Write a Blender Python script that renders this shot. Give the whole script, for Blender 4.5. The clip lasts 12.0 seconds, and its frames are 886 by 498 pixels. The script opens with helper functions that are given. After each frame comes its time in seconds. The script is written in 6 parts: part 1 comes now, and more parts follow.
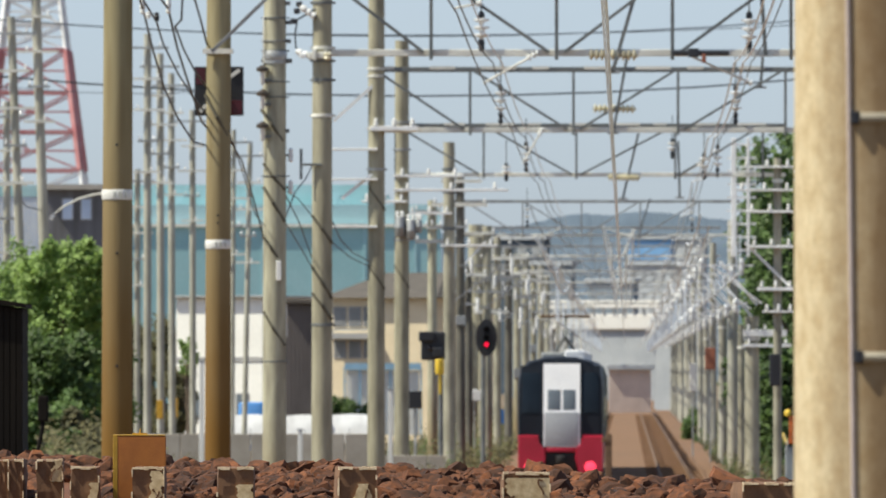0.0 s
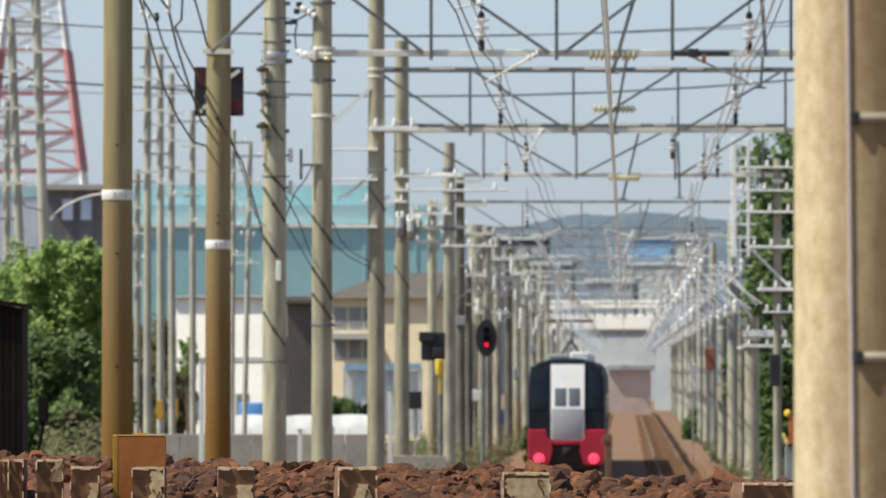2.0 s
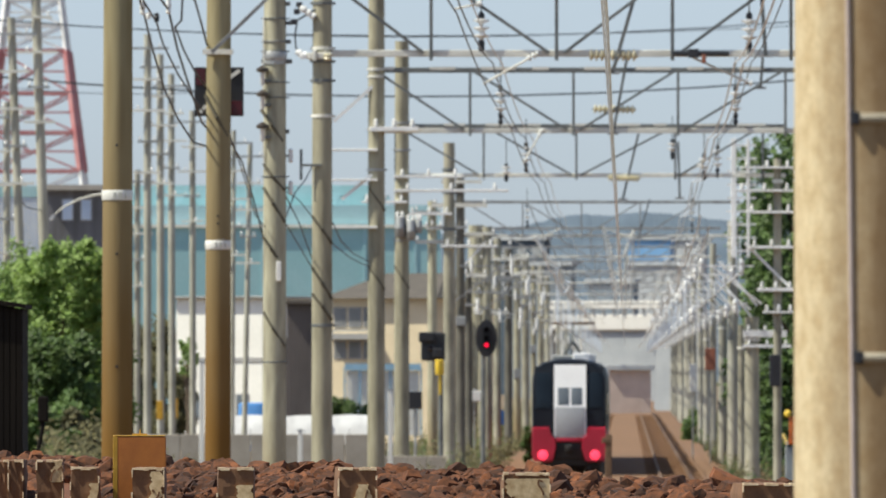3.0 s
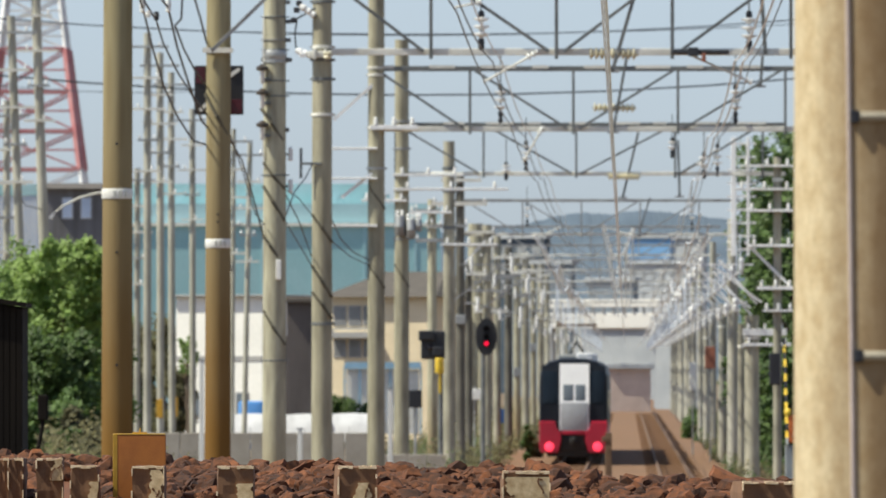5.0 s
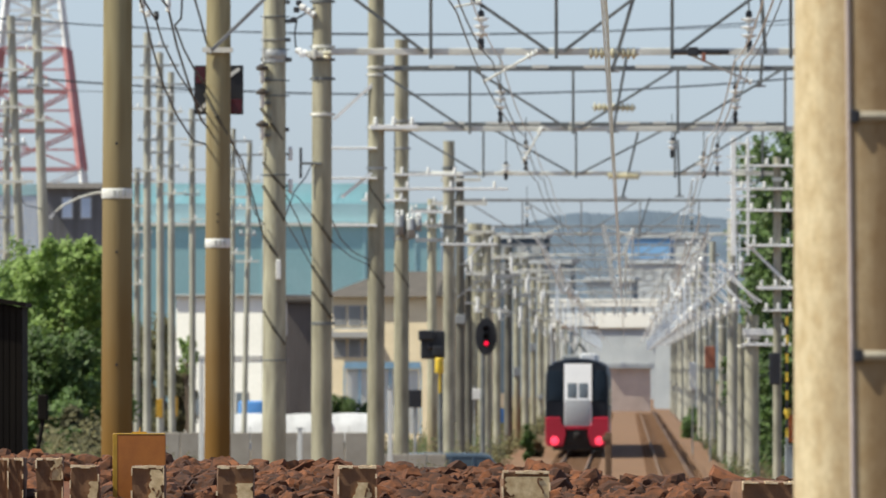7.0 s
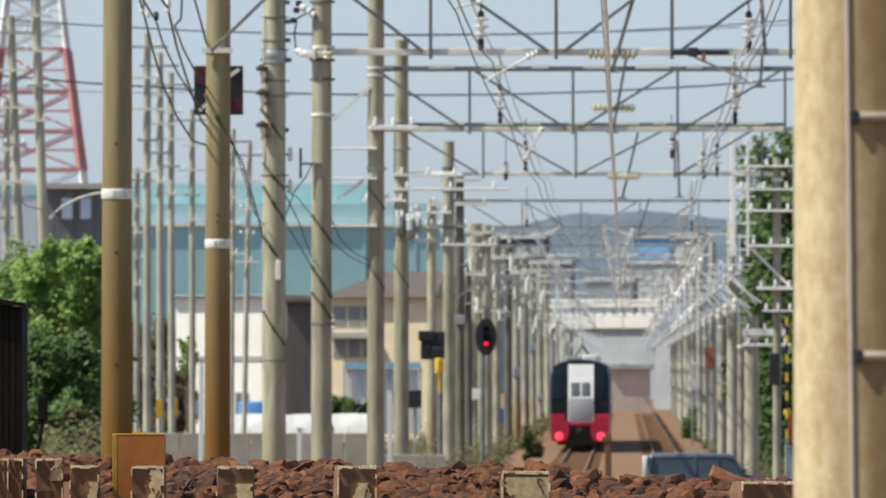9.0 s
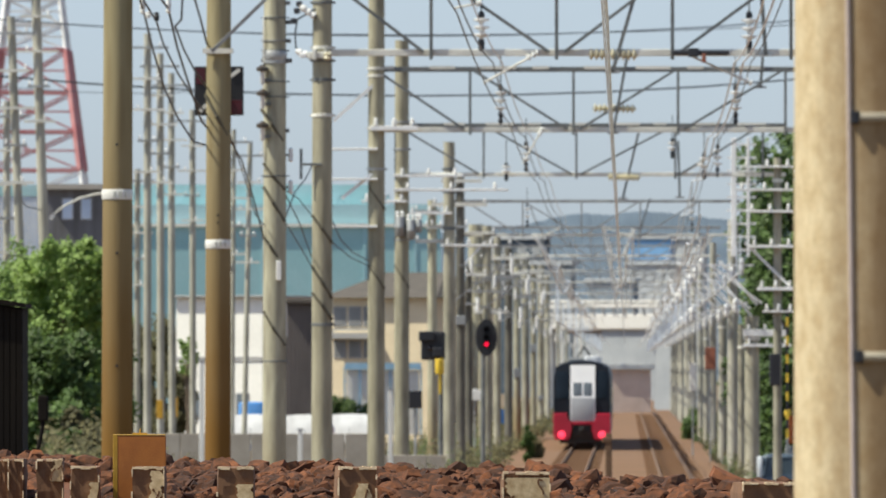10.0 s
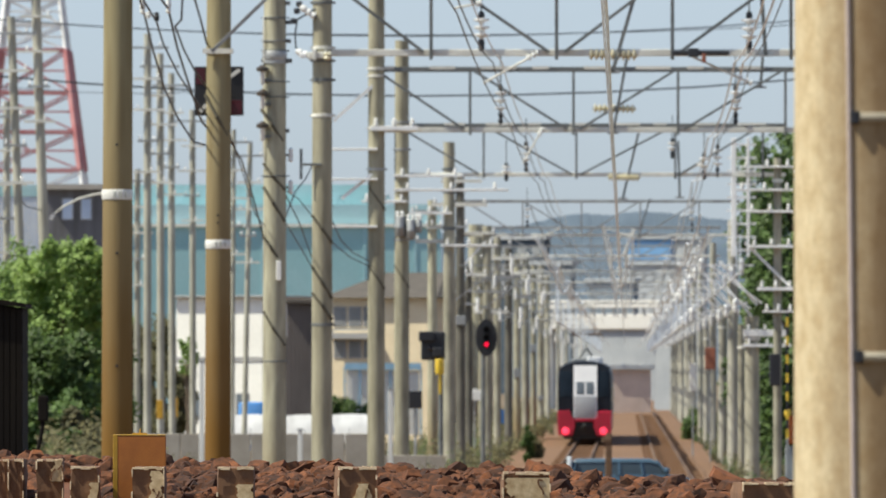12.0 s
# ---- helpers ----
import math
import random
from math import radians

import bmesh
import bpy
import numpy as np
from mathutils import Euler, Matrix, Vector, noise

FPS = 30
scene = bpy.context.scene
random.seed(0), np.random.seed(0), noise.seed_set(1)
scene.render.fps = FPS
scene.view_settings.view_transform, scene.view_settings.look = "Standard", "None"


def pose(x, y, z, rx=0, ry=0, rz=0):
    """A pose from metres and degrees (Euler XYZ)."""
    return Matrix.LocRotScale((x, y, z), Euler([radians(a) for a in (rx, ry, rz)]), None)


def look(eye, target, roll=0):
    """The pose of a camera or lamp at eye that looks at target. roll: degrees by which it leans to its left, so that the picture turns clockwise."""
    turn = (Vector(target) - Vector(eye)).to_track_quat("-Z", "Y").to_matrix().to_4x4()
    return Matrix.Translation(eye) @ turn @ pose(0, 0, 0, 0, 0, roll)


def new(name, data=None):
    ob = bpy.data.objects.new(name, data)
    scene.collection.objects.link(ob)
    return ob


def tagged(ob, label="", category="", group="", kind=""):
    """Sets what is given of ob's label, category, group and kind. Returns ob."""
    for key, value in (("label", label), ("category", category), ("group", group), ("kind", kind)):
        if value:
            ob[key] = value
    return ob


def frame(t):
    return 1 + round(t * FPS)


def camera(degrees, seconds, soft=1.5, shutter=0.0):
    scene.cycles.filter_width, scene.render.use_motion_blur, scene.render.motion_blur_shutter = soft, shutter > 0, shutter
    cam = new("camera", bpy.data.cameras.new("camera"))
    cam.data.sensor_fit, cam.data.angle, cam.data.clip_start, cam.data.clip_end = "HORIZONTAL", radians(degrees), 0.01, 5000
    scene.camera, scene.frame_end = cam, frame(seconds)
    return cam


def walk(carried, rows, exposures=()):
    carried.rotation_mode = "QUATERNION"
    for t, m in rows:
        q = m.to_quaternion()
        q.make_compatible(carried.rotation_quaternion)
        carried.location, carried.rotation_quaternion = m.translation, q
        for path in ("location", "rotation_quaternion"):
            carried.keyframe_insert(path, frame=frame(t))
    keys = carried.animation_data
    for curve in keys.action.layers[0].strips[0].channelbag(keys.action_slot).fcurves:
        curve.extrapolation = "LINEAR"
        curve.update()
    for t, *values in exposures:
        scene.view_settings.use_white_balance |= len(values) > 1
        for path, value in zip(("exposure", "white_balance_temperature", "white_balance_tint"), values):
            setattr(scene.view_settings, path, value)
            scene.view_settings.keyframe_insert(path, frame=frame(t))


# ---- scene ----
E = 3.75          # the eye over the far rails
F = 18000.0       # bearing units to a unit of distance

cam = camera(2 * math.degrees(math.atan(784 / F)), 12.0, soft=1.6)
cam.data.dof.use_dof, cam.data.dof.focus_distance, cam.data.dof.aperture_fstop = True, 45.0, 23.0


def aim(dx, dy):
    """A pose with the line of sight turned by small bearing units."""
    return look((0, 0, E), (100 * dx / F, 100.0, E + 100 * (212 + dy) / F))


walk(cam, [(t, aim(dx, dy)) for t, dx, dy in (
    (0, 0, 0), (0.5, 0, .5), (1, 0, 0), (1.5, 0, .8), (2, 0, .5), (2.5, 0, .8), (3.1, 0, 1.0), (4.0, 0.2, 0), (4.8, .2, -1.4), (5.5, .2, -2.2),
    (6, .3, -2.3), (6.5, .6, -2.8), (7, .5, -2.2), (8, .6, -1.8), (9, .8, -1.4), (9.5, .8, -1.3), (10, 0, -.4), (10.5, -1, 0), (11, -.6, 0.2),
    (11.5, -.4, .4), (12, 0, -.2))], exposures=[(0, 0.36, 6350, 7), (12, 0.36, 6350, 7)])

# ---- daylight ----
world = bpy.data.worlds.new("world")
scene.world = world
world.use_nodes = True
wn = world.node_tree.nodes
sky = wn.new("ShaderNodeTexSky")
sky.sky_type, sky.sun_disc = "NISHITA", False
sky.air_density, sky.dust_density, sky.ozone_density = 1.0, 0.6, 1.5
wn["Background"].inputs["Strength"].default_value = 0.098
tint = wn.new("ShaderNodeMix")
tint.data_type, tint.blend_type = "RGBA", "MULTIPLY"
tint.inputs["Factor"].default_value, tint.inputs["B"].default_value = 1.0, (0.80, 0.90, 1.10, 1)
haze = wn.new("ShaderNodeHueSaturation")
haze.inputs["Saturation"].default_value = 0.45
world.node_tree.links.new(sky.outputs[0], haze.inputs["Color"])
world.node_tree.links.new(haze.outputs[0], tint.inputs["A"])
world.node_tree.links.new(tint.outputs["Result"], wn["Background"].inputs[0])
sun = new("sun", bpy.data.lights.new("sun", "SUN"))
sun.data.energy, sun.data.angle, sun.data.color = 5.0, radians(0.6), (1.0, 0.93, 0.76)
SUN_FROM = Vector((-0.68, -0.16, 1.0)).normalized()
sun.matrix_basis = look(SUN_FROM * 50, (0, 0, 0))
sky.sun_elevation = math.asin(SUN_FROM.z)
sky.sun_rotation = math.atan2(SUN_FROM.x, SUN_FROM.y)


# ---- materials ----
def material(name, colour, rough=0.8, metal=0.0, second=None, size=0.2, grain=0.02, bump=0.3, vary=0.12, stretch=1.0, emit=0.0):
    """A surface with stains at the size given, a finer grain, and relief; metres."""
    m = bpy.data.materials.new(name)
    m.use_nodes = True
    n, l = m.node_tree.nodes, m.node_tree.links
    b = n["Principled BSDF"]
    b.inputs["Roughness"].default_value, b.inputs["Metallic"].default_value = rough, metal
    co = n.new("ShaderNodeTexCoord")
    mp = n.new("ShaderNodeMapping")
    mp.inputs["Scale"].default_value = (1, 1, 1 / stretch)
    l.new(co.outputs["Object"], mp.inputs["Vector"])
    big, fine = n.new("ShaderNodeTexNoise"), n.new("ShaderNodeTexNoise")
    for tex, s, detail in ((big, size, 4), (fine, grain, 3)):
        tex.inputs["Scale"].default_value, tex.inputs["Detail"].default_value = 1 / s, detail
        l.new(mp.outputs[0], tex.inputs["Vector"])
    ramp = n.new("ShaderNodeMapRange")
    ramp.inputs["From Min"].default_value, ramp.inputs["From Max"].default_value = 0.35, 0.68
    l.new(big.outputs["Fac"], ramp.inputs["Value"])
    mix = n.new("ShaderNodeMix")
    mix.data_type = "RGBA"
    two = second or tuple(c * 0.72 for c in colour)
    mix.inputs["A"].default_value, mix.inputs["B"].default_value = (*colour, 1), (*two, 1)
    l.new(ramp.outputs[0], mix.inputs["Factor"])
    # finer grain and a shift from piece to piece
    info = n.new("ShaderNodeObjectInfo")
    add = n.new("ShaderNodeMath")
    add.operation = "ADD"
    l.new(info.outputs["Random"], add.inputs[0]), l.new(fine.outputs["Fac"], add.inputs[1])
    val = n.new("ShaderNodeMapRange")
    val.inputs["From Min"].default_value, val.inputs["From Max"].default_value = 0.3, 1.7
    val.inputs["To Min"].default_value, val.inputs["To Max"].default_value = 1 - vary, 1 + vary
    l.new(add.outputs[0], val.inputs["Value"])
    hsv = n.new("ShaderNodeHueSaturation")
    l.new(mix.outputs["Result"], hsv.inputs["Color"]), l.new(val.outputs[0], hsv.inputs["Value"])
    l.new(hsv.outputs[0], b.inputs["Base Color"])
    bp = n.new("ShaderNodeBump")
    bp.inputs["Strength"].default_value, bp.inputs["Distance"].default_value = bump, grain * 0.3
    l.new(fine.outputs["Fac"], bp.inputs["Height"]), l.new(bp.outputs[0], b.inputs["Normal"])
    if emit:
        b.inputs["Emission Color"].default_value, b.inputs["Emission Strength"].default_value = (*colour, 1), emit
    return m


def islands(m, spread=0.35):
    """Varies the brightness from one joined piece to the next."""
    n, l = m.node_tree.nodes, m.node_tree.links
    geo, rng = n.new("ShaderNodeNewGeometry"), n.new("ShaderNodeMapRange")
    rng.inputs["To Min"].default_value, rng.inputs["To Max"].default_value = 1 - spread, 1 + spread
    l.new(geo.outputs["Random Per Island"], rng.inputs["Value"])
    hsv, b = n.new("ShaderNodeHueSaturation"), n["Principled BSDF"]
    old = b.inputs["Base Color"].links[0].from_socket
    l.new(old, hsv.inputs["Color"]), l.new(rng.outputs[0], hsv.inputs["Value"]), l.new(hsv.outputs[0], b.inputs["Base Color"])
    return m


CONCRETE = material("concrete", (0.45, 0.43, 0.31), 0.85, second=(0.24, 0.22, 0.16), size=0.15, grain=0.03, stretch=5)
CONCRETE_BROWN = material("stained_concrete", (0.335, 0.295, 0.18), 0.85, second=(0.235, 0.195, 0.11), size=0.16, grain=0.02, stretch=9)


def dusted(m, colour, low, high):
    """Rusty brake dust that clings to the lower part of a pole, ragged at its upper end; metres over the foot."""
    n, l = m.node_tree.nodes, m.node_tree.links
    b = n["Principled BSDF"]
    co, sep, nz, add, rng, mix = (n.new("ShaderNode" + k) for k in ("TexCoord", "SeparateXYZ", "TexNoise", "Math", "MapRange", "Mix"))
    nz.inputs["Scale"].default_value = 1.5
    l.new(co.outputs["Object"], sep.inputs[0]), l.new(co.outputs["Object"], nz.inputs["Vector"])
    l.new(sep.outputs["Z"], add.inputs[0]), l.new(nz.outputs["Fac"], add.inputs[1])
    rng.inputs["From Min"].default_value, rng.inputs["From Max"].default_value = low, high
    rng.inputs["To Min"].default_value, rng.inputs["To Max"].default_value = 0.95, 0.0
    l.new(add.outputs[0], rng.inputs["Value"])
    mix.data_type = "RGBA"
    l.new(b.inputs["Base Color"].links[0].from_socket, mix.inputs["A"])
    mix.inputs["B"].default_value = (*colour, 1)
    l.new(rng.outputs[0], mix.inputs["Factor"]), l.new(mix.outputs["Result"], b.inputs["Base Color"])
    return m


def leafy(m, share=0.45):
    """Lets light through thin leaves."""
    n, l = m.node_tree.nodes, m.node_tree.links
    b, out = n["Principled BSDF"], n["Material Output"]
    tr, mix = n.new("ShaderNodeBsdfTranslucent"), n.new("ShaderNodeMixShader")
    l.new(b.inputs["Base Color"].links[0].from_socket, tr.inputs["Color"])
    mix.inputs[0].default_value = share
    l.new(b.outputs[0], mix.inputs[1]), l.new(tr.outputs[0], mix.inputs[2]), l.new(mix.outputs[0], out.inputs["Surface"])
    return m


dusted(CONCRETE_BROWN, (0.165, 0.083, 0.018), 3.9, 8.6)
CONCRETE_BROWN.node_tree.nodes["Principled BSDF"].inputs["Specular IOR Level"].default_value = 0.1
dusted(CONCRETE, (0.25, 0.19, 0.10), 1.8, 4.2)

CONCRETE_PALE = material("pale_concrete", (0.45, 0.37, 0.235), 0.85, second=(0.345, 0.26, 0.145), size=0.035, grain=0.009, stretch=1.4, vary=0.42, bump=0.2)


def brown_side(m, colour, x0, x1, share):
    """A ragged brown tone on the side of a pole that carries the fittings; x in metres from its middle."""
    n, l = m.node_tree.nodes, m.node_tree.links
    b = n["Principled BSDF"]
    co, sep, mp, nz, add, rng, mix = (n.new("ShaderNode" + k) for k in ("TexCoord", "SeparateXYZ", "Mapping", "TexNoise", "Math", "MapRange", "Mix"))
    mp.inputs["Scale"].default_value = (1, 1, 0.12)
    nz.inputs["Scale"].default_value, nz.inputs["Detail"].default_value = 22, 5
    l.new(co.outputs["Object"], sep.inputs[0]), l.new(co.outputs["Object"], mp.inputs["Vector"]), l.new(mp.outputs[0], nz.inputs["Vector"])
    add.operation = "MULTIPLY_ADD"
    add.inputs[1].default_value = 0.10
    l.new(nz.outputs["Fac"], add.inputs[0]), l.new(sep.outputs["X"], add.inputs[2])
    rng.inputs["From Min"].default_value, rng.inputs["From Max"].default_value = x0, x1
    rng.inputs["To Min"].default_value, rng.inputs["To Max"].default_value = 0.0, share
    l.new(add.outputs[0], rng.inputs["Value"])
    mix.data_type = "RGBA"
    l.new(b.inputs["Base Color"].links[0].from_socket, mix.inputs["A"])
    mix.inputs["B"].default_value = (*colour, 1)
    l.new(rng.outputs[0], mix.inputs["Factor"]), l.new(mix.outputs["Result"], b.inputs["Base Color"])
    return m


brown_side(CONCRETE_PALE, (0.15, 0.082, 0.03), -0.09, 0.02, 0.82)
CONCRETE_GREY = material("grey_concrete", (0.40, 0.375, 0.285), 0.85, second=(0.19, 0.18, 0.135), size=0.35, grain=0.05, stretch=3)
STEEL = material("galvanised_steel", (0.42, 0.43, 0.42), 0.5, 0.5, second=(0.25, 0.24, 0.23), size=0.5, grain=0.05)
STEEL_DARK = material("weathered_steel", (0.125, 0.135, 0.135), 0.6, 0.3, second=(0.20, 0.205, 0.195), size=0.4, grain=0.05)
STEEL_PALE = material("pale_painted_steel", (0.74, 0.73, 0.66), 0.6, 0.0, second=(0.58, 0.57, 0.51), size=0.5, grain=0.05)
WIRE = material("wire", (0.11, 0.12, 0.13), 0.5, 0.4, size=1, grain=0.1)
# glare on the wires is put into these near-white, slightly blue colours
WIRE_BRIGHT = material("glare_bright_wire", (0.86, 0.88, 0.90), 0.5, 0.0, size=1, grain=0.1)
WIRE_WHITE = material("glare_pale_wire", (0.84, 0.92, 1.0), 0.6, 0.0, size=1, grain=0.1)
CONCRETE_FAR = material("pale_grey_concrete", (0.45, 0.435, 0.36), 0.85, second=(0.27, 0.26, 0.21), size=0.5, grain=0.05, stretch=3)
POLE_GREY = material("grey_brown_concrete", (0.36, 0.335, 0.24), 0.85, second=(0.205, 0.188, 0.13), size=0.2, grain=0.03, stretch=5)
WALL_WARM = material("warm_grey_concrete", (0.37, 0.335, 0.285), 0.9, second=(0.29, 0.26, 0.215), size=0.6, grain=0.05)
STEEL_WHITE = material("white_galvanised_steel", (0.88, 0.88, 0.86), 0.5, second=(0.76, 0.76, 0.74), size=0.5, grain=0.05)
CONCRETE_DARK = material("dark_concrete", (0.15, 0.14, 0.115), 0.9, second=(0.08, 0.075, 0.06), size=0.4, grain=0.05, stretch=3)
CABLE = material("black_cable", (0.03, 0.033, 0.04), 0.6, size=1, grain=0.1)
# colour of the stripes that stand in for wire shadows
SHADOW_BROWN = material("wire_shadow_brown", (0.125, 0.11, 0.075), 0.8, size=1, grain=0.1)
PORCELAIN = material("white_porcelain", (0.82, 0.82, 0.80), 0.2, second=(0.7, 0.7, 0.67), size=0.2, grain=0.03)
PORCELAIN_CREAM = material("cream_porcelain", (0.72, 0.66, 0.46), 0.3, size=0.2, grain=0.03)
BALLAST = islands(material("rusty_ballast", (0.140, 0.048, 0.017), 0.95, second=(0.052, 0.021, 0.010), size=0.03, grain=0.006, bump=1.0, vary=0.35), 0.55)
EARTH = material("brown_earth", (0.165, 0.115, 0.07), 0.95, second=(0.13, 0.10, 0.06), size=3, grain=0.2, vary=0.2)
TRACKBED = material("brown_track_bed", (0.205, 0.108, 0.052), 0.95, second=(0.16, 0.09, 0.046), size=5, grain=0.1, vary=0.2)
SLEEPER = material("old_timber", (0.18, 0.09, 0.042), 0.9, second=(0.12, 0.06, 0.03), size=0.09, grain=0.008, vary=0.3)
FLAKE = material("flaking_pale_coat", (0.60, 0.47, 0.28), 0.9, second=(0.40, 0.28, 0.14), size=0.03, grain=0.006, vary=0.25)
CHALK = material("chalky_edge", (0.82, 0.66, 0.44), 0.9, second=(0.58, 0.42, 0.25), size=0.03, grain=0.006)
ORANGE = material("orange_paint", (0.47, 0.16, 0.024), 0.6, second=(0.38, 0.125, 0.02), size=0.08, grain=0.008)
YELLOW = material("yellow_paint", (0.55, 0.31, 0.025), 0.5, size=0.1, grain=0.01)
ORANGE_BRIGHT = material("bright_orange_paint", (0.62, 0.14, 0.02), 0.6, size=0.1, grain=0.01)
YELLOW_BRIGHT = material("bright_yellow_plastic", (0.85, 0.58, 0.05), 0.5, size=0.1, grain=0.01)
WHITE = material("white_paint", (0.78, 0.77, 0.73), 0.6, second=(0.66, 0.65, 0.60), size=0.8, grain=0.05)
GREY_PAINT = material("grey_paint", (0.30, 0.31, 0.31), 0.6, size=0.8, grain=0.05)
BLACK = material("black_paint", (0.018, 0.018, 0.022), 0.45, size=0.4, grain=0.03)
DARK_RED = material("dark_red_glass", (0.075, 0.006, 0.012), 0.25, size=0.2, grain=0.03)
LEAF = leafy(islands(material("leaves", (0.245, 0.345, 0.09), 0.6, second=(0.18, 0.28, 0.07), size=0.7, grain=0.1), 0.4))
LEAF_DARK = leafy(islands(material("dark_leaves", (0.115, 0.18, 0.05), 0.6, second=(0.08, 0.135, 0.038), size=0.7, grain=0.1), 0.5))
LEAF_DRY = leafy(islands(material("dry_scrub", (0.22, 0.20, 0.095), 0.9, second=(0.10, 0.10, 0.06), size=0.6, grain=0.1), 0.4))
BARK = material("bark", (0.11, 0.08, 0.055), 0.9, size=0.3, grain=0.05)


# ---- mesh builder ----
class Mesh:
    """Gathers vertices and faces of one mesh."""

    def __init__(self):
        self.v, self.f = [], []

    def add(self, verts, faces):
        k = len(self.v)
        self.v += [tuple(p) for p in verts]
        self.f += [tuple(i + k for i in q) for q in faces]
        return self

    def box(self, x0, x1, y0, y1, z0, z1, bevel=0.0):
        if bevel <= 0:
            self.add([(x, y, z) for z in (z0, z1) for y in (y0, y1) for x in (x0, x1)],
                     [(0, 2, 3, 1), (4, 5, 7, 6), (0, 1, 5, 4), (2, 6, 7, 3), (0, 4, 6, 2), (1, 3, 7, 5)])
            return self
        b = min(bevel, (x1 - x0) / 2.1, (y1 - y0) / 2.1, (z1 - z0) / 2.1)
        bm = bmesh.new()
        bmesh.ops.create_cube(bm, size=1, matrix=Matrix.Translation(((x0 + x1) / 2, (y0 + y1) / 2, (z0 + z1) / 2)) @ Matrix.Diagonal((x1 - x0, y1 - y0, z1 - z0, 1)))
        bmesh.ops.bevel(bm, geom=bm.edges[:], offset=b, segments=2, affect="EDGES", profile=0.5)
        bm.verts.index_update()
        self.add([v.co for v in bm.verts], [[v.index for v in q.verts] for q in bm.faces])
        bm.free()
        return self

    def tube(self, pts, radii, n=10, caps=True):
        """A round bar along the points, with one radius for each point or for all."""
        pts = [Vector(p) for p in pts]
        if not isinstance(radii, (list, tuple)):
            radii = [radii] * len(pts)
        k, rings = len(self.v), []
        up = None
        for i, p in enumerate(pts):
            d = (pts[min(i + 1, len(pts) - 1)] - pts[max(i - 1, 0)]).normalized()
            if up is None:
                up = Vector((1, 0, 0)) if abs(d.x) < 0.9 else Vector((0, 0, 1))
            a = d.cross(up).normalized()
            b = d.cross(a).normalized()
            for j in range(n):
                w = 2 * math.pi * j / n
                self.v.append(tuple(p + radii[i] * (math.cos(w) * a + math.sin(w) * b)))
        for i in range(len(pts) - 1):
            for j in range(n):
                self.f.append((k + i * n + j, k + i * n + (j + 1) % n, k + (i + 1) * n + (j + 1) % n, k + (i + 1) * n + j))
        if caps:
            self.f.append(tuple(k + j for j in reversed(range(n))))
            self.f.append(tuple(k + (len(pts) - 1) * n + j for j in range(n)))
        return self

    def bar(self, a, b, w, h=None):
        """A square bar from a to b."""
        a, b = Vector(a), Vector(b)
        h = h or w
        d = (b - a).normalized()
        s = d.cross(Vector((0, 0, 1)))
        s = s.normalized() if s.length > 1e-4 else Vector((1, 0, 0))
        t = s.cross(d).normalized()
        q = [p + i * s * w / 2 + j * t * h / 2 for p in (a, b) for i, j in ((-1, -1), (1, -1), (1, 1), (-1, 1))]
        return self.add(q, [(3, 2, 1, 0), (4, 5, 6, 7), (0, 1, 5, 4), (1, 2, 6, 5), (2, 3, 7, 6), (3, 0, 4, 7)])

    def lathe(self, profile, origin=(0, 0, 0), axis=(0, 0, 1), n=12):
        """Turned form: (radius, height) pairs along an axis."""
        o, d = Vector(origin), Vector(axis).normalized()
        a = d.cross(Vector((1, 0, 0)) if abs(d.x) < 0.9 else Vector((0, 0, 1))).normalized()
        b = d.cross(a)
        k = len(self.v)
        for r, h in profile:
            for j in range(n):
                w = 2 * math.pi * j / n
                self.v.append(tuple(o + d * h + r * (math.cos(w) * a + math.sin(w) * b)))
        for i in range(len(profile) - 1):
            for j in range(n):
                self.f.append((k + i * n + j, k + i * n + (j + 1) % n, k + (i + 1) * n + (j + 1) % n, k + (i + 1) * n + j))
        self.f.append(tuple(k + j for j in reversed(range(n))))
        self.f.append(tuple(k + (len(profile) - 1) * n + j for j in range(n)))
        return self

    def data(self, name, mat, smooth=False):
        me = bpy.data.meshes.new(name)
        me.from_pydata(self.v, [], self.f)
        bm = bmesh.new()
        bm.from_mesh(me)
        if len(bm.faces) < 20000:
            bmesh.ops.recalc_face_normals(bm, faces=bm.faces[:])
        bm.to_mesh(me)
        bm.free()
        me.materials.append(mat)
        if smooth:
            me.polygons.foreach_set("use_smooth", [True] * len(me.polygons))
            me.set_sharp_from_angle(angle=radians(40))
        return me


def part(name, mesh, mat, parent=None, label="", smooth=False):
    ob = new(name, mesh.data(name, mat, smooth))
    ob.parent = parent
    return tagged(ob, label)


def thing(name, at, label, category, group="", kind="", rz=0):
    ob = new(name)
    ob.matrix_basis = pose(*at, 0, 0, rz)
    return tagged(ob, label, category, group, kind)


def sight(b, e, d):
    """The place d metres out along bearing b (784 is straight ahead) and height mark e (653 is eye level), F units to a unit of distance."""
    return Vector(((b - 784) * d / F, d, E + (653 - e) * d / F))


def wide(units, d):
    return units * d / F


def ground_z(y):
    if y < 47:
        return E - 0.62
    if y > 120:
        return -0.25
    k = (y - 47) / 73
    return (E - 0.62) * (1 - k) ** 1.5 - 0.25 * (1 - (1 - k) ** 1.5)


TRACK_X0, TRACK_S = -2.04, 0.018


def track_x(y, off=0.0):
    """Middle of the far straight track, off metres to its right."""
    return TRACK_X0 + TRACK_S * y + off


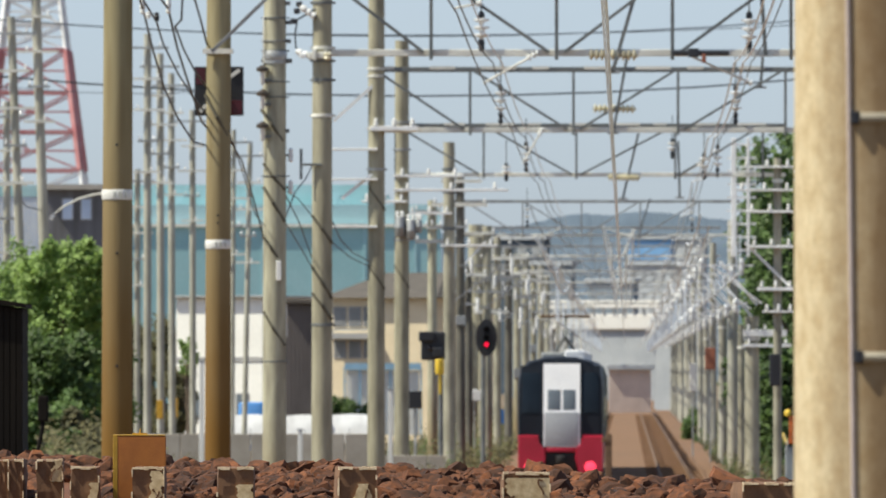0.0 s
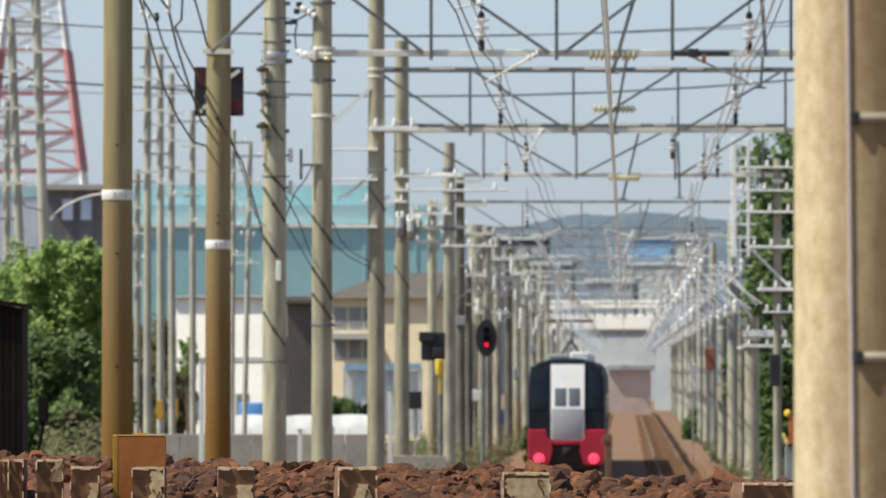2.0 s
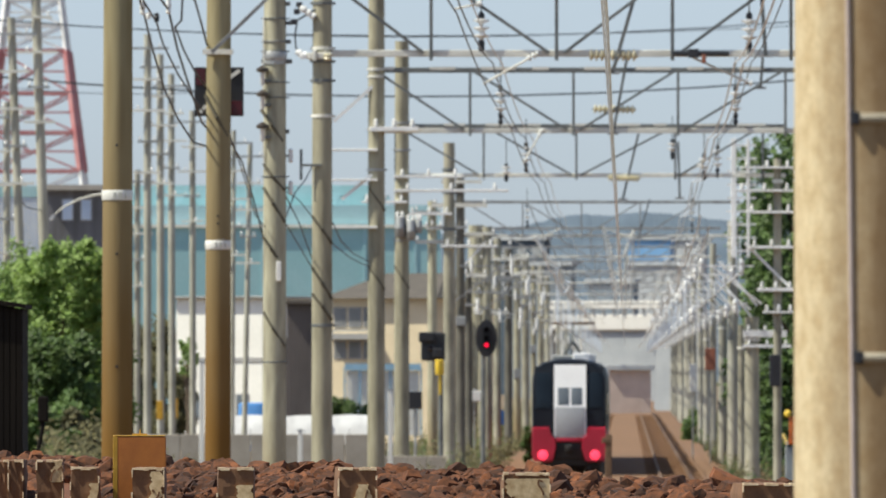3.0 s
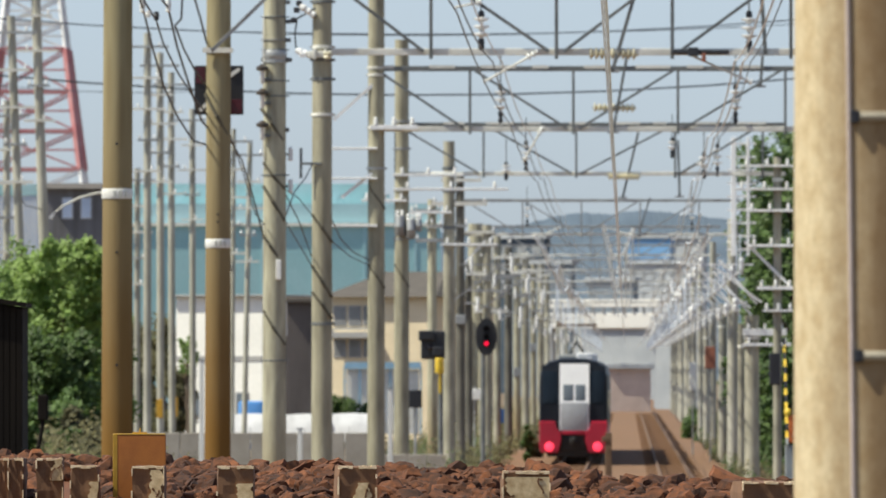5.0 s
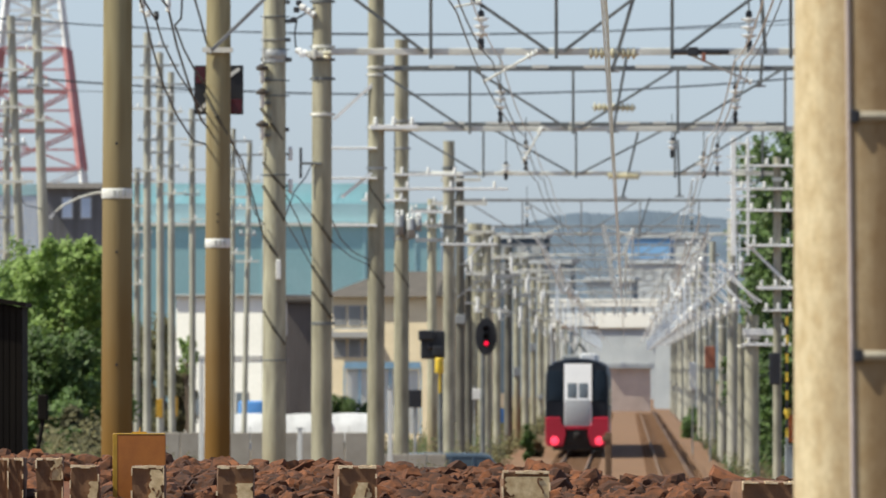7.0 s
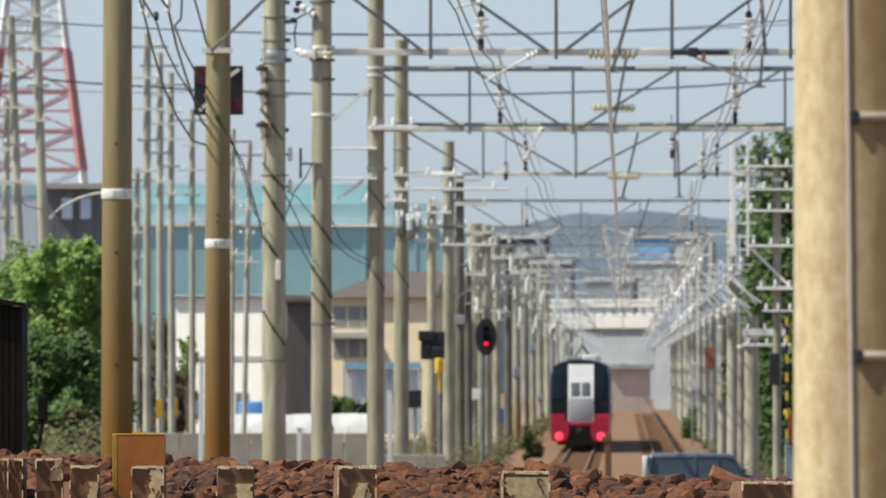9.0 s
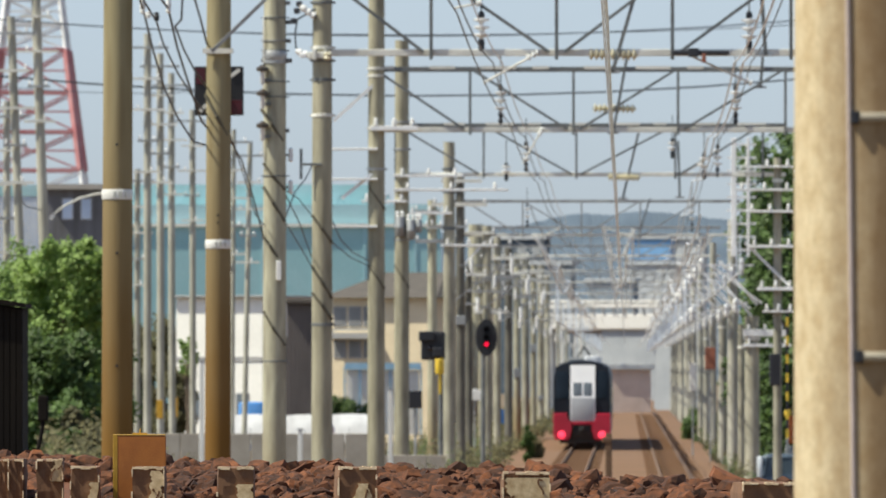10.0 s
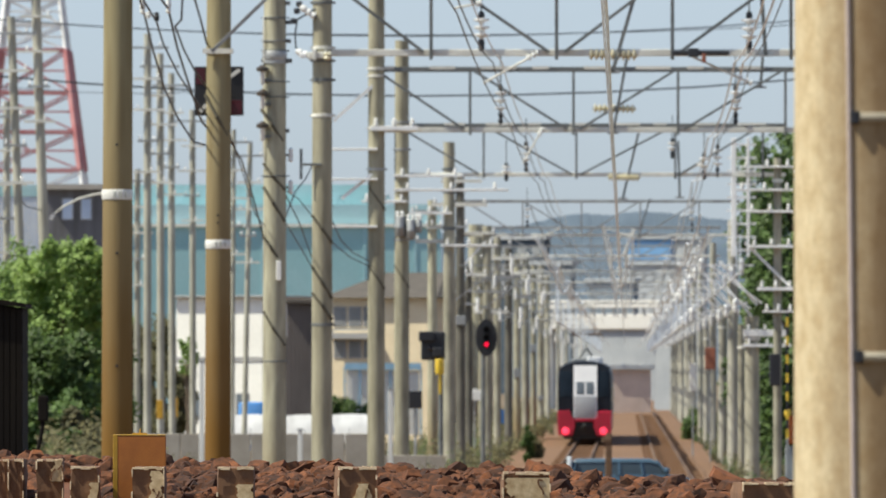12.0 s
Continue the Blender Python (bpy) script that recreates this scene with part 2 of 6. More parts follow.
# ---- ground ----
def build_ground():
    m = Mesh()
    ys = [-300, -50, 0, 20, 30, 40, 47, 52, 58, 66, 75, 86, 100, 120, 160, 250, 400, 700, 1200, 2500, 4900]
    xs = [-2500, -300, -60, -20, 0, 20, 60, 300, 2500]
    for y in ys:
        for x in xs:
            m.v.append((x, y, ground_z(y)))
    w = len(xs)
    for i in range(len(ys) - 1):
        for j in range(w - 1):
            m.f.append((i * w + j, i * w + j + 1, (i + 1) * w + j + 1, (i + 1) * w + j))
    g = part("ground", m, EARTH)
    tagged(g, "bare brown earth beside the railway", "ground", kind="structure")
    # the far straight track bed, two tracks wide
    m = Mesh()
    for y in (110, 200, 400, 800, 1600):
        for off, z in ((-4.0, -0.24), (-2.2, -0.14), (6.2, -0.14), (8.0, -0.24)):
            m.v.append((track_x(y, off), y, z))
    for i in range(4):
        for j in range(3):
            m.f.append((i * 4 + j, i * 4 + j + 1, i * 4 + j + 5, i * 4 + j + 4))
    tagged(part("track_bed", m, TRACKBED), "rusty brown ballast bed of a double railway track", "track bed", kind="structure")
    for off in (0.0, 3.8):
        t = thing("railway_track", (track_x(110, off), 110, 0), "straight railway track of steel rails on sleepers", "railway track", "railway tracks")
        rz = Matrix.Rotation(-math.atan(TRACK_S), 4, "Z")
        t.matrix_basis = Matrix.Translation((track_x(110, off), 110, 0)) @ rz
        for s in (-0.5335, 0.5335):
            r = Mesh().box(s - 0.032, s + 0.032, 0, 1490, -0.045, 0, 0).box(s - 0.01, s + 0.01, 0, 1490, -0.13, -0.045).box(s - 0.06, s + 0.06, 0, 1490, -0.145, -0.13)
            part("rail", r, RAIL, t, "rust-sided steel rail")
        sl = Mesh()
        for i in range(1000):
            sl.box(-1.0, 1.0, i * 0.75, i * 0.75 + 0.22, -0.2, -0.135)
        tagged(part("sleeper_bed", sl, TRACKBED, t), kind="stuff")


RUST = material("rusted_steel", (0.17, 0.10, 0.055), 0.9, second=(0.11, 0.068, 0.04), size=0.15, grain=0.02)
BRICK_RED = material("red_brown_board", (0.35, 0.13, 0.08), 0.8, size=1, grain=0.2)
RAIL = material("rail_steel", (0.175, 0.105, 0.062), 0.7, 0.1, second=(0.19, 0.12, 0.075), size=0.5, grain=0.05)
build_ground()


# ---- foreground ballast ----
SLEEPERS = ((1360, 90), (932, 83), (633, 67), (417, 64), (262, 56), (150, 50), (88, 46), (28, 26), (4, 24))
CREST = ((-300, 810, 49.5), (0, 815, 47), (250, 829, 45.5), (500, 837, 44), (760, 842, 42.5), (960, 846, 41.2), (1080, 864, 40.6), (1300, 866, 39.5), (1700, 870, 37.5))


def crest(b):
    """Height mark and distance of the ballast crest along a bearing."""
    for (b0, e0, d0), (b1, e1, d1) in zip(CREST, CREST[1:]):
        if b <= b1:
            k = (b - b0) / (b1 - b0)
            return e0 + (e1 - e0) * k, d0 + (d1 - d0) * k
    return CREST[-1][1:]


def ballast_point(b, k):
    """k from 0 at the foot towards the eye to 1 on the crest and 2 on the far side."""
    e, d = crest(b)
    top = sight(b, e, d)
    if k <= 1:
        q = sight(b, e, d * (0.80 + 0.20 * k))
        q.z = top.z - 0.30 * (1 - k) ** 1.3
        return q
    q = sight(b, e, d * (1 + 0.06 * (k - 1)))
    q.z = top.z - 0.35 * (k - 1)
    return q


def rock(rng, r, seed=0.0):
    """A broken stone: a rough, cut lump."""
    bm = bmesh.new()
    bmesh.ops.create_icosphere(bm, subdivisions=2, radius=r)
    for v in bm.verts:
        v.co = v.co * (0.95 + 0.5 * noise.noise(v.co * (1.3 / r) + Vector((seed, 0, 0)))) * rng.uniform(0.94, 1.05)
    for _ in range(6):
        n = Vector((rng.uniform(-1, 1), rng.uniform(-1, 1), rng.uniform(-1, 1))).normalized()
        lim = r * rng.uniform(0.42, 0.72)
        for v in bm.verts:
            over = v.co.dot(n) - lim
            if over > 0:
                v.co -= n * over
    s = Vector((rng.uniform(0.8, 1.5), rng.uniform(0.8, 1.2), rng.uniform(0.5, 0.95)))
    out = [Vector((v.co.x * s.x, v.co.y * s.y, v.co.z * s.z)) for v in bm.verts], [[v.index for v in f.verts] for f in bm.faces]
    bm.free()
    return out


def build_ballast():
    rng = random.Random(4)
    m = Mesh()
    bs = [-300 + 50 * i for i in range(41)]
    ks = [0, 0.25, 0.5, 0.75, 1, 1.3, 1.7, 2.0]
    for b in bs:
        for k in ks:
            p = ballast_point(b, k)
            m.v.append((p.x, p.y, p.z - 0.035))
    w = len(ks)
    for i in range(len(bs) - 1):
        for j in range(w - 1):
            m.f.append((i * w + j, (i + 1) * w + j, (i + 1) * w + j + 1, i * w + j + 1))
    bed = tagged(part("ballast_bed", m, BALLAST), "heap of rust-brown crushed stone ballast", "ballast", kind="structure")
    shapes = []
    for i in range(20):
        v, f = rock(rng, 0.05, i * 7.7)
        shapes.append(((v, f), Mesh().add(v, f).data("stone", BALLAST)))
    loose, made = Mesh(), 0
    for i in range(9500):
        b, k = rng.uniform(-60, 1630), rng.triangular(0.15, 1.25, 0.95)
        p = ballast_point(b, k)
        if k < 0.82 and any(abs(b - sb) < sw / 2 + 7 for sb, sw in SLEEPERS):
            continue
        size = rng.choice((0.22, 0.28, 0.35, 0.4, 0.5, 0.6, 0.7, 0.85, 1.0, 1.3))
        turn = Euler((rng.uniform(-.6, .6), rng.uniform(-.6, .6), rng.uniform(0, 6.3))).to_matrix()
        (v, f), me = shapes[i % len(shapes)]
        lift = rng.uniform(-0.02, 0.012)
        made += 1
        if made <= 280:
            ob = new("stone", me)
            ob.parent = bed
            ob.matrix_basis = Matrix.LocRotScale(p + Vector((0, 0, lift)), turn.to_quaternion(), (size,) * 3)
        else:
            loose.add([turn @ (q * size) + p + Vector((0, 0, lift)) for q in v], f)
    # a few larger lumps on the crest
    for i, (b, e, size) in enumerate(((945, 826, 1.5), (968, 832, 1.3), (988, 838, 1.4), (1020, 845, 1.2), (1050, 850, 1.0), (1298, 852, 1.9), (1335, 860, 1.4), (585, 822, 1.4), (545, 827, 1.5), (610, 824, 1.3),
                                      (490, 824, 1.2), (700, 828, 1.3), (845, 858, 1.4), (380, 820, 1.1), (200, 812, 1.1), (120, 806, 1.2), (60, 808, 1.1))):
        (v, f), me = shapes[(i * 3) % len(shapes)]
        p = sight(b, e + 9, crest(b)[1] * 0.995)
        turn = Euler((rng.uniform(-.4, .4), rng.uniform(-.4, .4), rng.uniform(0, 6.3))).to_matrix()
        ob = new("stone", me)
        ob.parent = bed
        ob.matrix_basis = Matrix.LocRotScale(p, turn.to_quaternion(), (size,) * 3)
    tagged(part("loose_stones", loose, BALLAST, bed), kind="stuff")


build_ballast()


def sleeper_end(b, w, e_top, h, flake, seed):
    """An old timber sleeper whose end stands out of the ballast, its pale coat flaking."""
    rng = random.Random(seed)
    d = crest(b)[1] * 0.885
    p = sight(b, e_top, d)
    W, H = wide(w, d), h
    t = thing("sleeper_end", p, "weathered brown timber sleeper end with flaking pale coat, in ballast", "sleeper", "sleeper ends", rz=rng.uniform(0.2, 2.2))
    bm = bmesh.new()
    bmesh.ops.create_cube(bm, size=1, matrix=Matrix.Translation((0, 0.35, -H / 2)) @ Matrix.Diagonal((W, 0.7, H, 1)))
    bmesh.ops.subdivide_edges(bm, edges=bm.edges[:], cuts=5, use_grid_fill=True)
    for v in bm.verts:
        edge = sum(abs(abs(c) - l) < 1e-4 for c, l in ((v.co.x, W / 2), (v.co.z + H / 2, H / 2)))
        k = 0.006 if edge == 2 else 0.003
        v.co += Vector((rng.uniform(-k, k) - (0.004 if edge == 2 else 0) * (1 if v.co.x > 0 else -1), rng.uniform(-k, k), rng.uniform(-k, k) * 0.5))
    m = Mesh().add([v.co for v in bm.verts], [[v.index for v in f.verts] for f in bm.faces])
    bm.free()
    part("timber", m, SLEEPER, t)
    # what is left of the coat on the end face
    if flake:
        x0, x1, z0, z1 = flake
        m, n = Mesh(), 18
        rows, j0, j1 = [], 0.0, 0.0
        for i in range(n + 1):
            z = -H * (z0 + (z1 - z0) * i / n)
            j0, j1 = 0.75 * j0 + rng.uniform(-.07, .07), 0.75 * j1 + rng.uniform(-.07, .07)
            rows.append(((x0 + j0 * (0 < i)) * W, (x1 + j1) * W, z))
        for xa, xb, z in rows:
            xa, xb = max(-0.49 * W, xa), min(0.49 * W, xb)
            m.v += [(xa, -0.009, z), (xb, -0.009, z), (xa, 0.004, z), (xb, 0.004, z)]
        for i in range(n):
            k = i * 4
            m.f += [(k, k + 1, k + 5, k + 4), (k, k + 4, k + 6, k + 2), (k + 1, k + 3, k + 7, k + 5)]
        m.f += [(0, 2, 3, 1), (n * 4, n * 4 + 1, n * 4 + 3, n * 4 + 2)]
        # cracks through the coat
        cracks = Mesh()
        for _ in range(5 if x1 - x0 > .6 else 2):
            p = Vector((rng.uniform(x0, x1) * W, -0.0105, -H * rng.uniform(z0, z1)))
            for _ in range(4):
                q = p + Vector((rng.uniform(-.5, .5) * W * .22, 0, rng.uniform(-.03, .012)))
                cracks.bar(p, q, 0.004, 0.006)
                p = q
        tagged(part("cracks", cracks, SLEEPER, t), "dark cracks in the coat", kind="stuff")
        part("flaking_coat", m, FLAKE, t, "flaking pale cream coat")
    m = Mesh()
    x = -W / 2
    while x < W / 2 - 0.004:
        w2 = rng.uniform(0.012, 0.03)
        if rng.random() < 0.85:
            m.box(x, min(x + w2, W / 2), -0.008, rng.uniform(0.02, 0.06), -rng.uniform(0.002, 0.008), rng.uniform(0.002, 0.007))
        x += w2
    for sx in (-1, 1):
        z = -0.004
        while z > -H + 0.03:
            dz = rng.uniform(0.012, 0.035)
            if rng.random() < 0.4:
                m.box(sx * W / 2 - rng.uniform(.002, .005), sx * W / 2 + 0.002, -0.011, 0.004, z - dz, z)
            z -= dz
    tagged(part("chalky_rim", m, CHALK, t), "chipped chalky tan upper edge", kind="stuff")


for i, (b, w, e, d, h, fl) in enumerate((
        (1360, 90, 857, 35.5, 0.21, None), (932, 83, 838, 37.5, 0.21, (-0.42, 0.47, 0.08, 0.95)), (633, 67, 829, 39, 0.21, (0.0, 0.36, 0.28, 1.0)),
        (417, 64, 829, 40.5, 0.21, (0.05, 0.47, 0.3, 1.0)), (262, 56, 829, 42, 0.21, (0.1, 0.42, 0.05, 0.75)), (150, 50, 828, 43, 0.20, (0.2, 0.5, 0.3, 1.0)),
        (88, 46, 815, 44, 0.19, (0.1, 0.5, 0.0, 0.45)), (28, 26, 815, 45, 0.19, None), (4, 24, 816, 45.5, 0.19, None))):
    sleeper_end(b, w, e, h, fl, i)


def orange_post():
    d = 41.2
    p = sight(248, 772, d)
    t = thing("marker_post", p, "orange painted square marker post standing in the ballast", "marker post", rz=3)
    W = wide(92, d)
    part("post", Mesh().box(-W / 2, W / 2, 0, W * 0.9, -0.42, 0, 0.004), ORANGE, t)
    part("edge_strip", Mesh().box(-W / 2 - 0.004, -W / 2 + 0.014, -0.001, 0.02, -0.42, 0.003, 0.001), YELLOW, t, "yellow edge strip")
    part("top_rim", Mesh().box(-W / 2, W / 2, -0.001, W * 0.9, 0.0015, 0.005, 0.001), YELLOW, t, "thin yellow top rim")
    part("spike", Mesh().tube([(0.0, 0.05, 0), (0.002, 0.05, 0.03)], [0.004, 0.002], 6).box(-0.03, 0.03, 0.045, 0.055, 0.004, 0.012), YELLOW, t, "small yellow spike")


orange_post()


# ---- poles ----
def pole_mesh(r0, r1, z0, z1, n=28):
    m = Mesh()
    m.tube([(0, 0, z0 + (z1 - z0) * i / 8) for i in range(9)], [r0 + (r1 - r0) * i / 8 for i in range(9)], n)
    return m


def pole(b, w, d, mat, top, bottom_z, label, lean=0.0, name="concrete_pole", group="trackside poles"):
    """A tapered spun-concrete pole; w is its width in bearing units, top a height mark."""
    p = sight(b, 653, d)
    z1 = E + (653 - top) * d / F
    t = thing(name, (p.x, p.y, bottom_z), label, "pole", group)
    h, r = z1 - bottom_z, wide(w, d) / 2
    m = pole_mesh(r * 1.06, r * 0.94, 0, h)
    if lean:
        m.v = [(x + lean * (z - h / 2), y, z) for x, y, z in m.v]
    part("shaft", m, mat, t, smooth=True)
    return t


def clamp(t, z, r, mat, h=0.06, lug=True):
    """A steel band round a pole of the thing t."""
    m = Mesh().lathe([(r + 0.002, -h / 2), (r + 0.007, -h / 2 + 0.004), (r + 0.007, h / 2 - 0.004), (r + 0.002, h / 2)], (0, 0, z), n=24)
    if lug:
        m.box(r, r + 0.05, -0.03, 0.03, z - h * .4, z + h * .4).box(-r - 0.03, -r, -0.02, 0.02, z - h * .3, z + h * .3)
    part("clamp_band", m, mat, t)


def z_of(e, d):
    return E + (653 - e) * d / F


def near_pole():
    d = 19.5
    p = sight(1568, 653, d)
    t = thing("concrete_pole", (p.x, p.y, ground_z(d)), "pale tan spun-concrete pole with conduit and step bolts", "pole", "trackside poles")
    g = ground_z(d)
    r = wide(162, d)
    m = Mesh().tube([(0, 0, i * 0.75 - 0.3) for i in range(9)], [r * (1.012 - 0.006 * i) for i in range(9)], 48)
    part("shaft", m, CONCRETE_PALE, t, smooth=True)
    path = []
    for i in range(12):
        z = -0.2 + i * 0.5
        rr = r * 1.012 + 0.0015
        x = wide(1508 - 1568 - 16 * (z / 1.6), d)
        path.append((x, -math.sqrt(max(rr * rr - x * x, 0)), z))
    part("conduit", Mesh().tube(path, 0.0048, 8), CONDUIT, t, "thin grey conduit", smooth=True)
    for e, x0 in ((212, -62), (632, -56)):
        z = z_of(e, d) - g
        x = wide(x0, d)
        y = -math.sqrt(r * r - x * x)
        xs = [x + 0.012 * i for i in range(12)]
        bolt = Mesh().tube([(q, -math.sqrt(max(r * r - q * q, 0)) - 0.006, z) for q in xs], 0.0095, 8)
        part("step_bolt", bolt, BOLT_CREAM, t, "cream painted step bolt", smooth=True)
        part("bolt_socket", Mesh().box(x - 0.008, x + 0.009, y - 0.021, y + 0.05, z - 0.013, z + 0.012, 0.003), BLACK, t, "dark bolt socket")


BOLT_CREAM = material("cream_bolt_paint", (0.36, 0.315, 0.235), 0.6, size=0.05, grain=0.006)
CONDUIT = material("grey_conduit", (0.50, 0.41, 0.37), 0.6, size=0.2, grain=0.02)
near_pole()


def row_of_poles():
    rng = random.Random(19)
    # two brown-stained poles with white bands
    for b, w, d, e, h in ((207.5, 54, 114.5, 345, 18), (386, 45, 140, 433, 16)):
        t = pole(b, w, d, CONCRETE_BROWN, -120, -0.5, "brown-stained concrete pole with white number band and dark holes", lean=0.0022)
        r = wide(w, d) / 2
        z = z_of(e, d) + 0.5
        r *= 0.985
        part("number_band", Mesh().lathe([(r + 0.004, -wide(h / 2, d)), (r + 0.006, -wide(h / 2, d) + .003), (r + 0.006, wide(h / 2, d) - .003), (r + 0.004, wide(h / 2, d))], (0, 0, z), n=28), WHITE, t, "white number band", True)
        marks = Mesh()
        for i in range(3):
            a = -0.12 + i * 0.33
            rr = r + 0.008
            x, y = rr * math.sin(a), -rr * math.cos(a)
            marks.box(x - 0.018, x + 0.018, y, y + 0.004, z - wide(h * .28, d), z + wide(h * .28, d))
        part("number_marks", marks, MARK_GREY, t, "faint grey marks")
        for e2 in ((257, 449, 648) if w > 50 else (382, 395)):
            part("bolt_hole", Mesh().lathe([(0.016, 0), (0.016, 0.01), (0.008, 0.012)], (0.0, -r - 0.004, z_of(e2, d) + .5), (0, -1, 0), 10), BLACK, t)
    # strut and signal marker on the second pole
    t = thing("bracket_arm", sight(375, 92, 139.6), "grey steel strut clamped to a concrete pole", "strut")
    part("arm", Mesh().bar((0, -0.1, 0), sight(475, -6, 139.6) - sight(375, 92, 139.6), 0.075, 0.05), STEEL, t)
    part("collar", Mesh().lathe([(0.19, -.03), (0.2, -.02), (0.2, .02), (0.19, .03)], (wide(11, 140), 0.4, 0.02), n=20).box(-0.13, 0.28, 0.15, 0.22, -0.02, 0.05), STEEL_PALE, t)
    d = 140.6
    t = thing("marker_board", sight(387, 162, d), "black square marker board with dark red panels and white strokes", "sign")
    u = lambda b, e: (wide(b - 387, d), wide(162 - e, d))
    x0, z0 = u(344, 205)
    x1, z1 = u(431, 118)
    part("board", Mesh().box(x0, x1, 0, 0.05, z0, z1, 0.01), BLACK, t)
    part("bracket", Mesh().box(-.06, .06, -.5, .004, -.05, .05), STEEL_DARK, t)
    for a in ((347, 121, 364, 150), (404, 178, 429, 203)):
        (xa, za), (xb, zb) = u(a[0], a[3]), u(a[2], a[1])
        part("red_panel", Mesh().box(xa, xb, -0.012, 0.002, za, zb, 0.004), DARK_RED, t, "dark red glass panel")
    for a in ((407, 136, 424, 124), (354, 198, 365, 186)):
        (xa, za), (xb, zb) = u(a[0], a[1]), u(a[2], a[3])
        part("white_stroke", Mesh().bar((xa, -0.015, za), (xb, -0.015, zb), 0.012, 0.05), WHITE, t, "white diagonal stroke")
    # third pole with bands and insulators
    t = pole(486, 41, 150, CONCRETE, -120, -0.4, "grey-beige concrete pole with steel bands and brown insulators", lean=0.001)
    r = wide(41, 150) / 2
    for e in (32, 73, 90, 108, 145, 172, 312, 640):
        clamp(t, z_of(e, 150) + 0.4, r, STEEL_DARK if e not in (73, 108) else STEEL, 0.022 if e != 108 else 0.09)
    for e in (122, 165, 222):
        z = z_of(e, 150) + 0.4
        x = wide(-21, 150)
        i = part("insulator", Mesh().lathe([(0.05, -.05), (0.088, -.04), (0.095, -.02), (0.09, .01), (0.05, .03), (0.03, .05)], (x, -0.2, z), n=16), BROWN_GLAZE, t, "brown glazed insulator", True)
        part("stem", Mesh().lathe([(0.02, -.24), (0.035, -.22), (0.035, -.06), (0.045, -.045)], (x, -0.2, z), n=10), PORCELAIN, i, "white stem", True)
        part("bracket", Mesh().box(x - .03, x + .12, -.2, -.14, z - .19, z - .15), STEEL_DARK, t)
    part("wide_band", Mesh().lathe([(r + .004, -.07), (r + .012, -.06), (r + .012, .06), (r + .004, .07)], (0, 0, z_of(99, 150) + .4), n=24), STEEL, t, "wide grey band", True)
    for e, x0 in ((6, 22), (40, 24), (73, 23), (108, 25), (232, 20)):
        part("stub", Mesh().box(r - .01, wide(x0 + 6, 150), -.06, -.01, z_of(e, 150) + .37, z_of(e, 150) + .43, .008), STEEL_DARK, t, "dark steel stub")
    for e0, e1, x0 in ((30, 112, -19), (112, 165, -21), (225, 300, -19)):
        part("lead", Mesh().tube([(wide(x0, 150), -.1, z_of(e0, 150) + .4), (wide(x0 - 1, 150), -.12, z_of((e0 + e1) / 2, 150) + .4), (wide(x0 + 1, 150), -.1, z_of(e1, 150) + .4)], .012, 6), STEEL_PALE, t, "thin pale lead")
    for e in (275, 332):
        z = z_of(e, 150) + .4
        part("side_arm", Mesh().box(r - .01, r + .07, -.03, .03, z - .015, z + .015), STEEL_DARK, t)
        part("post_insulator", Mesh().lathe([(.02, -.1), (.04, -.08), (.03, -.04), (.045, 0), (.03, .04), (.04, .08), (.015, .11)], (r + .065, 0, z), n=10), PORCELAIN, t, "white post insulator", True)
    part("tag_plate", Mesh().box(wide(3, 150), wide(12, 150), -r - 0.03, -r - 0.01, z_of(497, 150) + .4, z_of(462, 150) + .4, 0.01), WHITE, t, "white tag plate")
    # fourth and fifth poles
    c = thing("beam_bracket", sight(568, 98, 163.8), "pale cast bracket holding a portal beam to a pole", "bracket")
    part("casting", Mesh().box(wide(-22, 164), wide(19, 164), -.03, .3, wide(-6, 164), wide(6, 164), .012).box(wide(-14, 164), wide(-8, 164), -.06, .1, wide(-9, 164), wide(10, 164), .01).box(wide(6, 164), wide(10, 164), -.06, .1, wide(-9, 164), wide(9, 164), .01), STEEL_PALE, c)
    part("insulator", Mesh().lathe([(.04, -.06), (.07, -.03), (.05, 0), (.07, .03), (.04, .06)], (wide(12, 164), -.05, -.02), n=12), PORCELAIN_CREAM, c, "cream insulator", True)
    part("lug", Mesh().box(wide(-38, 164), wide(-26, 164), -.02, .06, wide(-5, 164), wide(4, 164), .015), STEEL_WHITE, c)
    t = pole(570, 36, 164, POLE_GREY, -100, -0.4, "grey-beige concrete pole with pale beam bracket and bands", lean=0.0008)
    for e in (5, 85, 108, 142, 205, 575):
        clamp(t, z_of(e, 164) + .4, wide(18, 164), STEEL_PALE if e in (85, 205) else STEEL_DARK, 0.05)
    z = z_of(292, 164) + .4
    part("rod_arm", Mesh().box(wide(-38, 164), 0, -.19, -.13, z - .02, z + .02), STEEL_DARK, t)
    part("rod", Mesh().tube([(wide(-37, 164), -.16, z_of(318, 164) + .4), (wide(-37, 164), -.16, z_of(264, 164) + .4)], .022, 8), CABLE, t, "dark vertical rod", True)
    part("jumper", Mesh().tube([(wide(-44, 164), -.1, z_of(38, 164) + .4), (wide(-48, 164), -.1, z_of(62, 164) + .4), (wide(-46, 164), -.1, z_of(86, 164) + .4), (wide(-30, 164), -.1, z_of(97, 164) + .4)], .016, 6), CABLE, t, "black jumper cable", True)
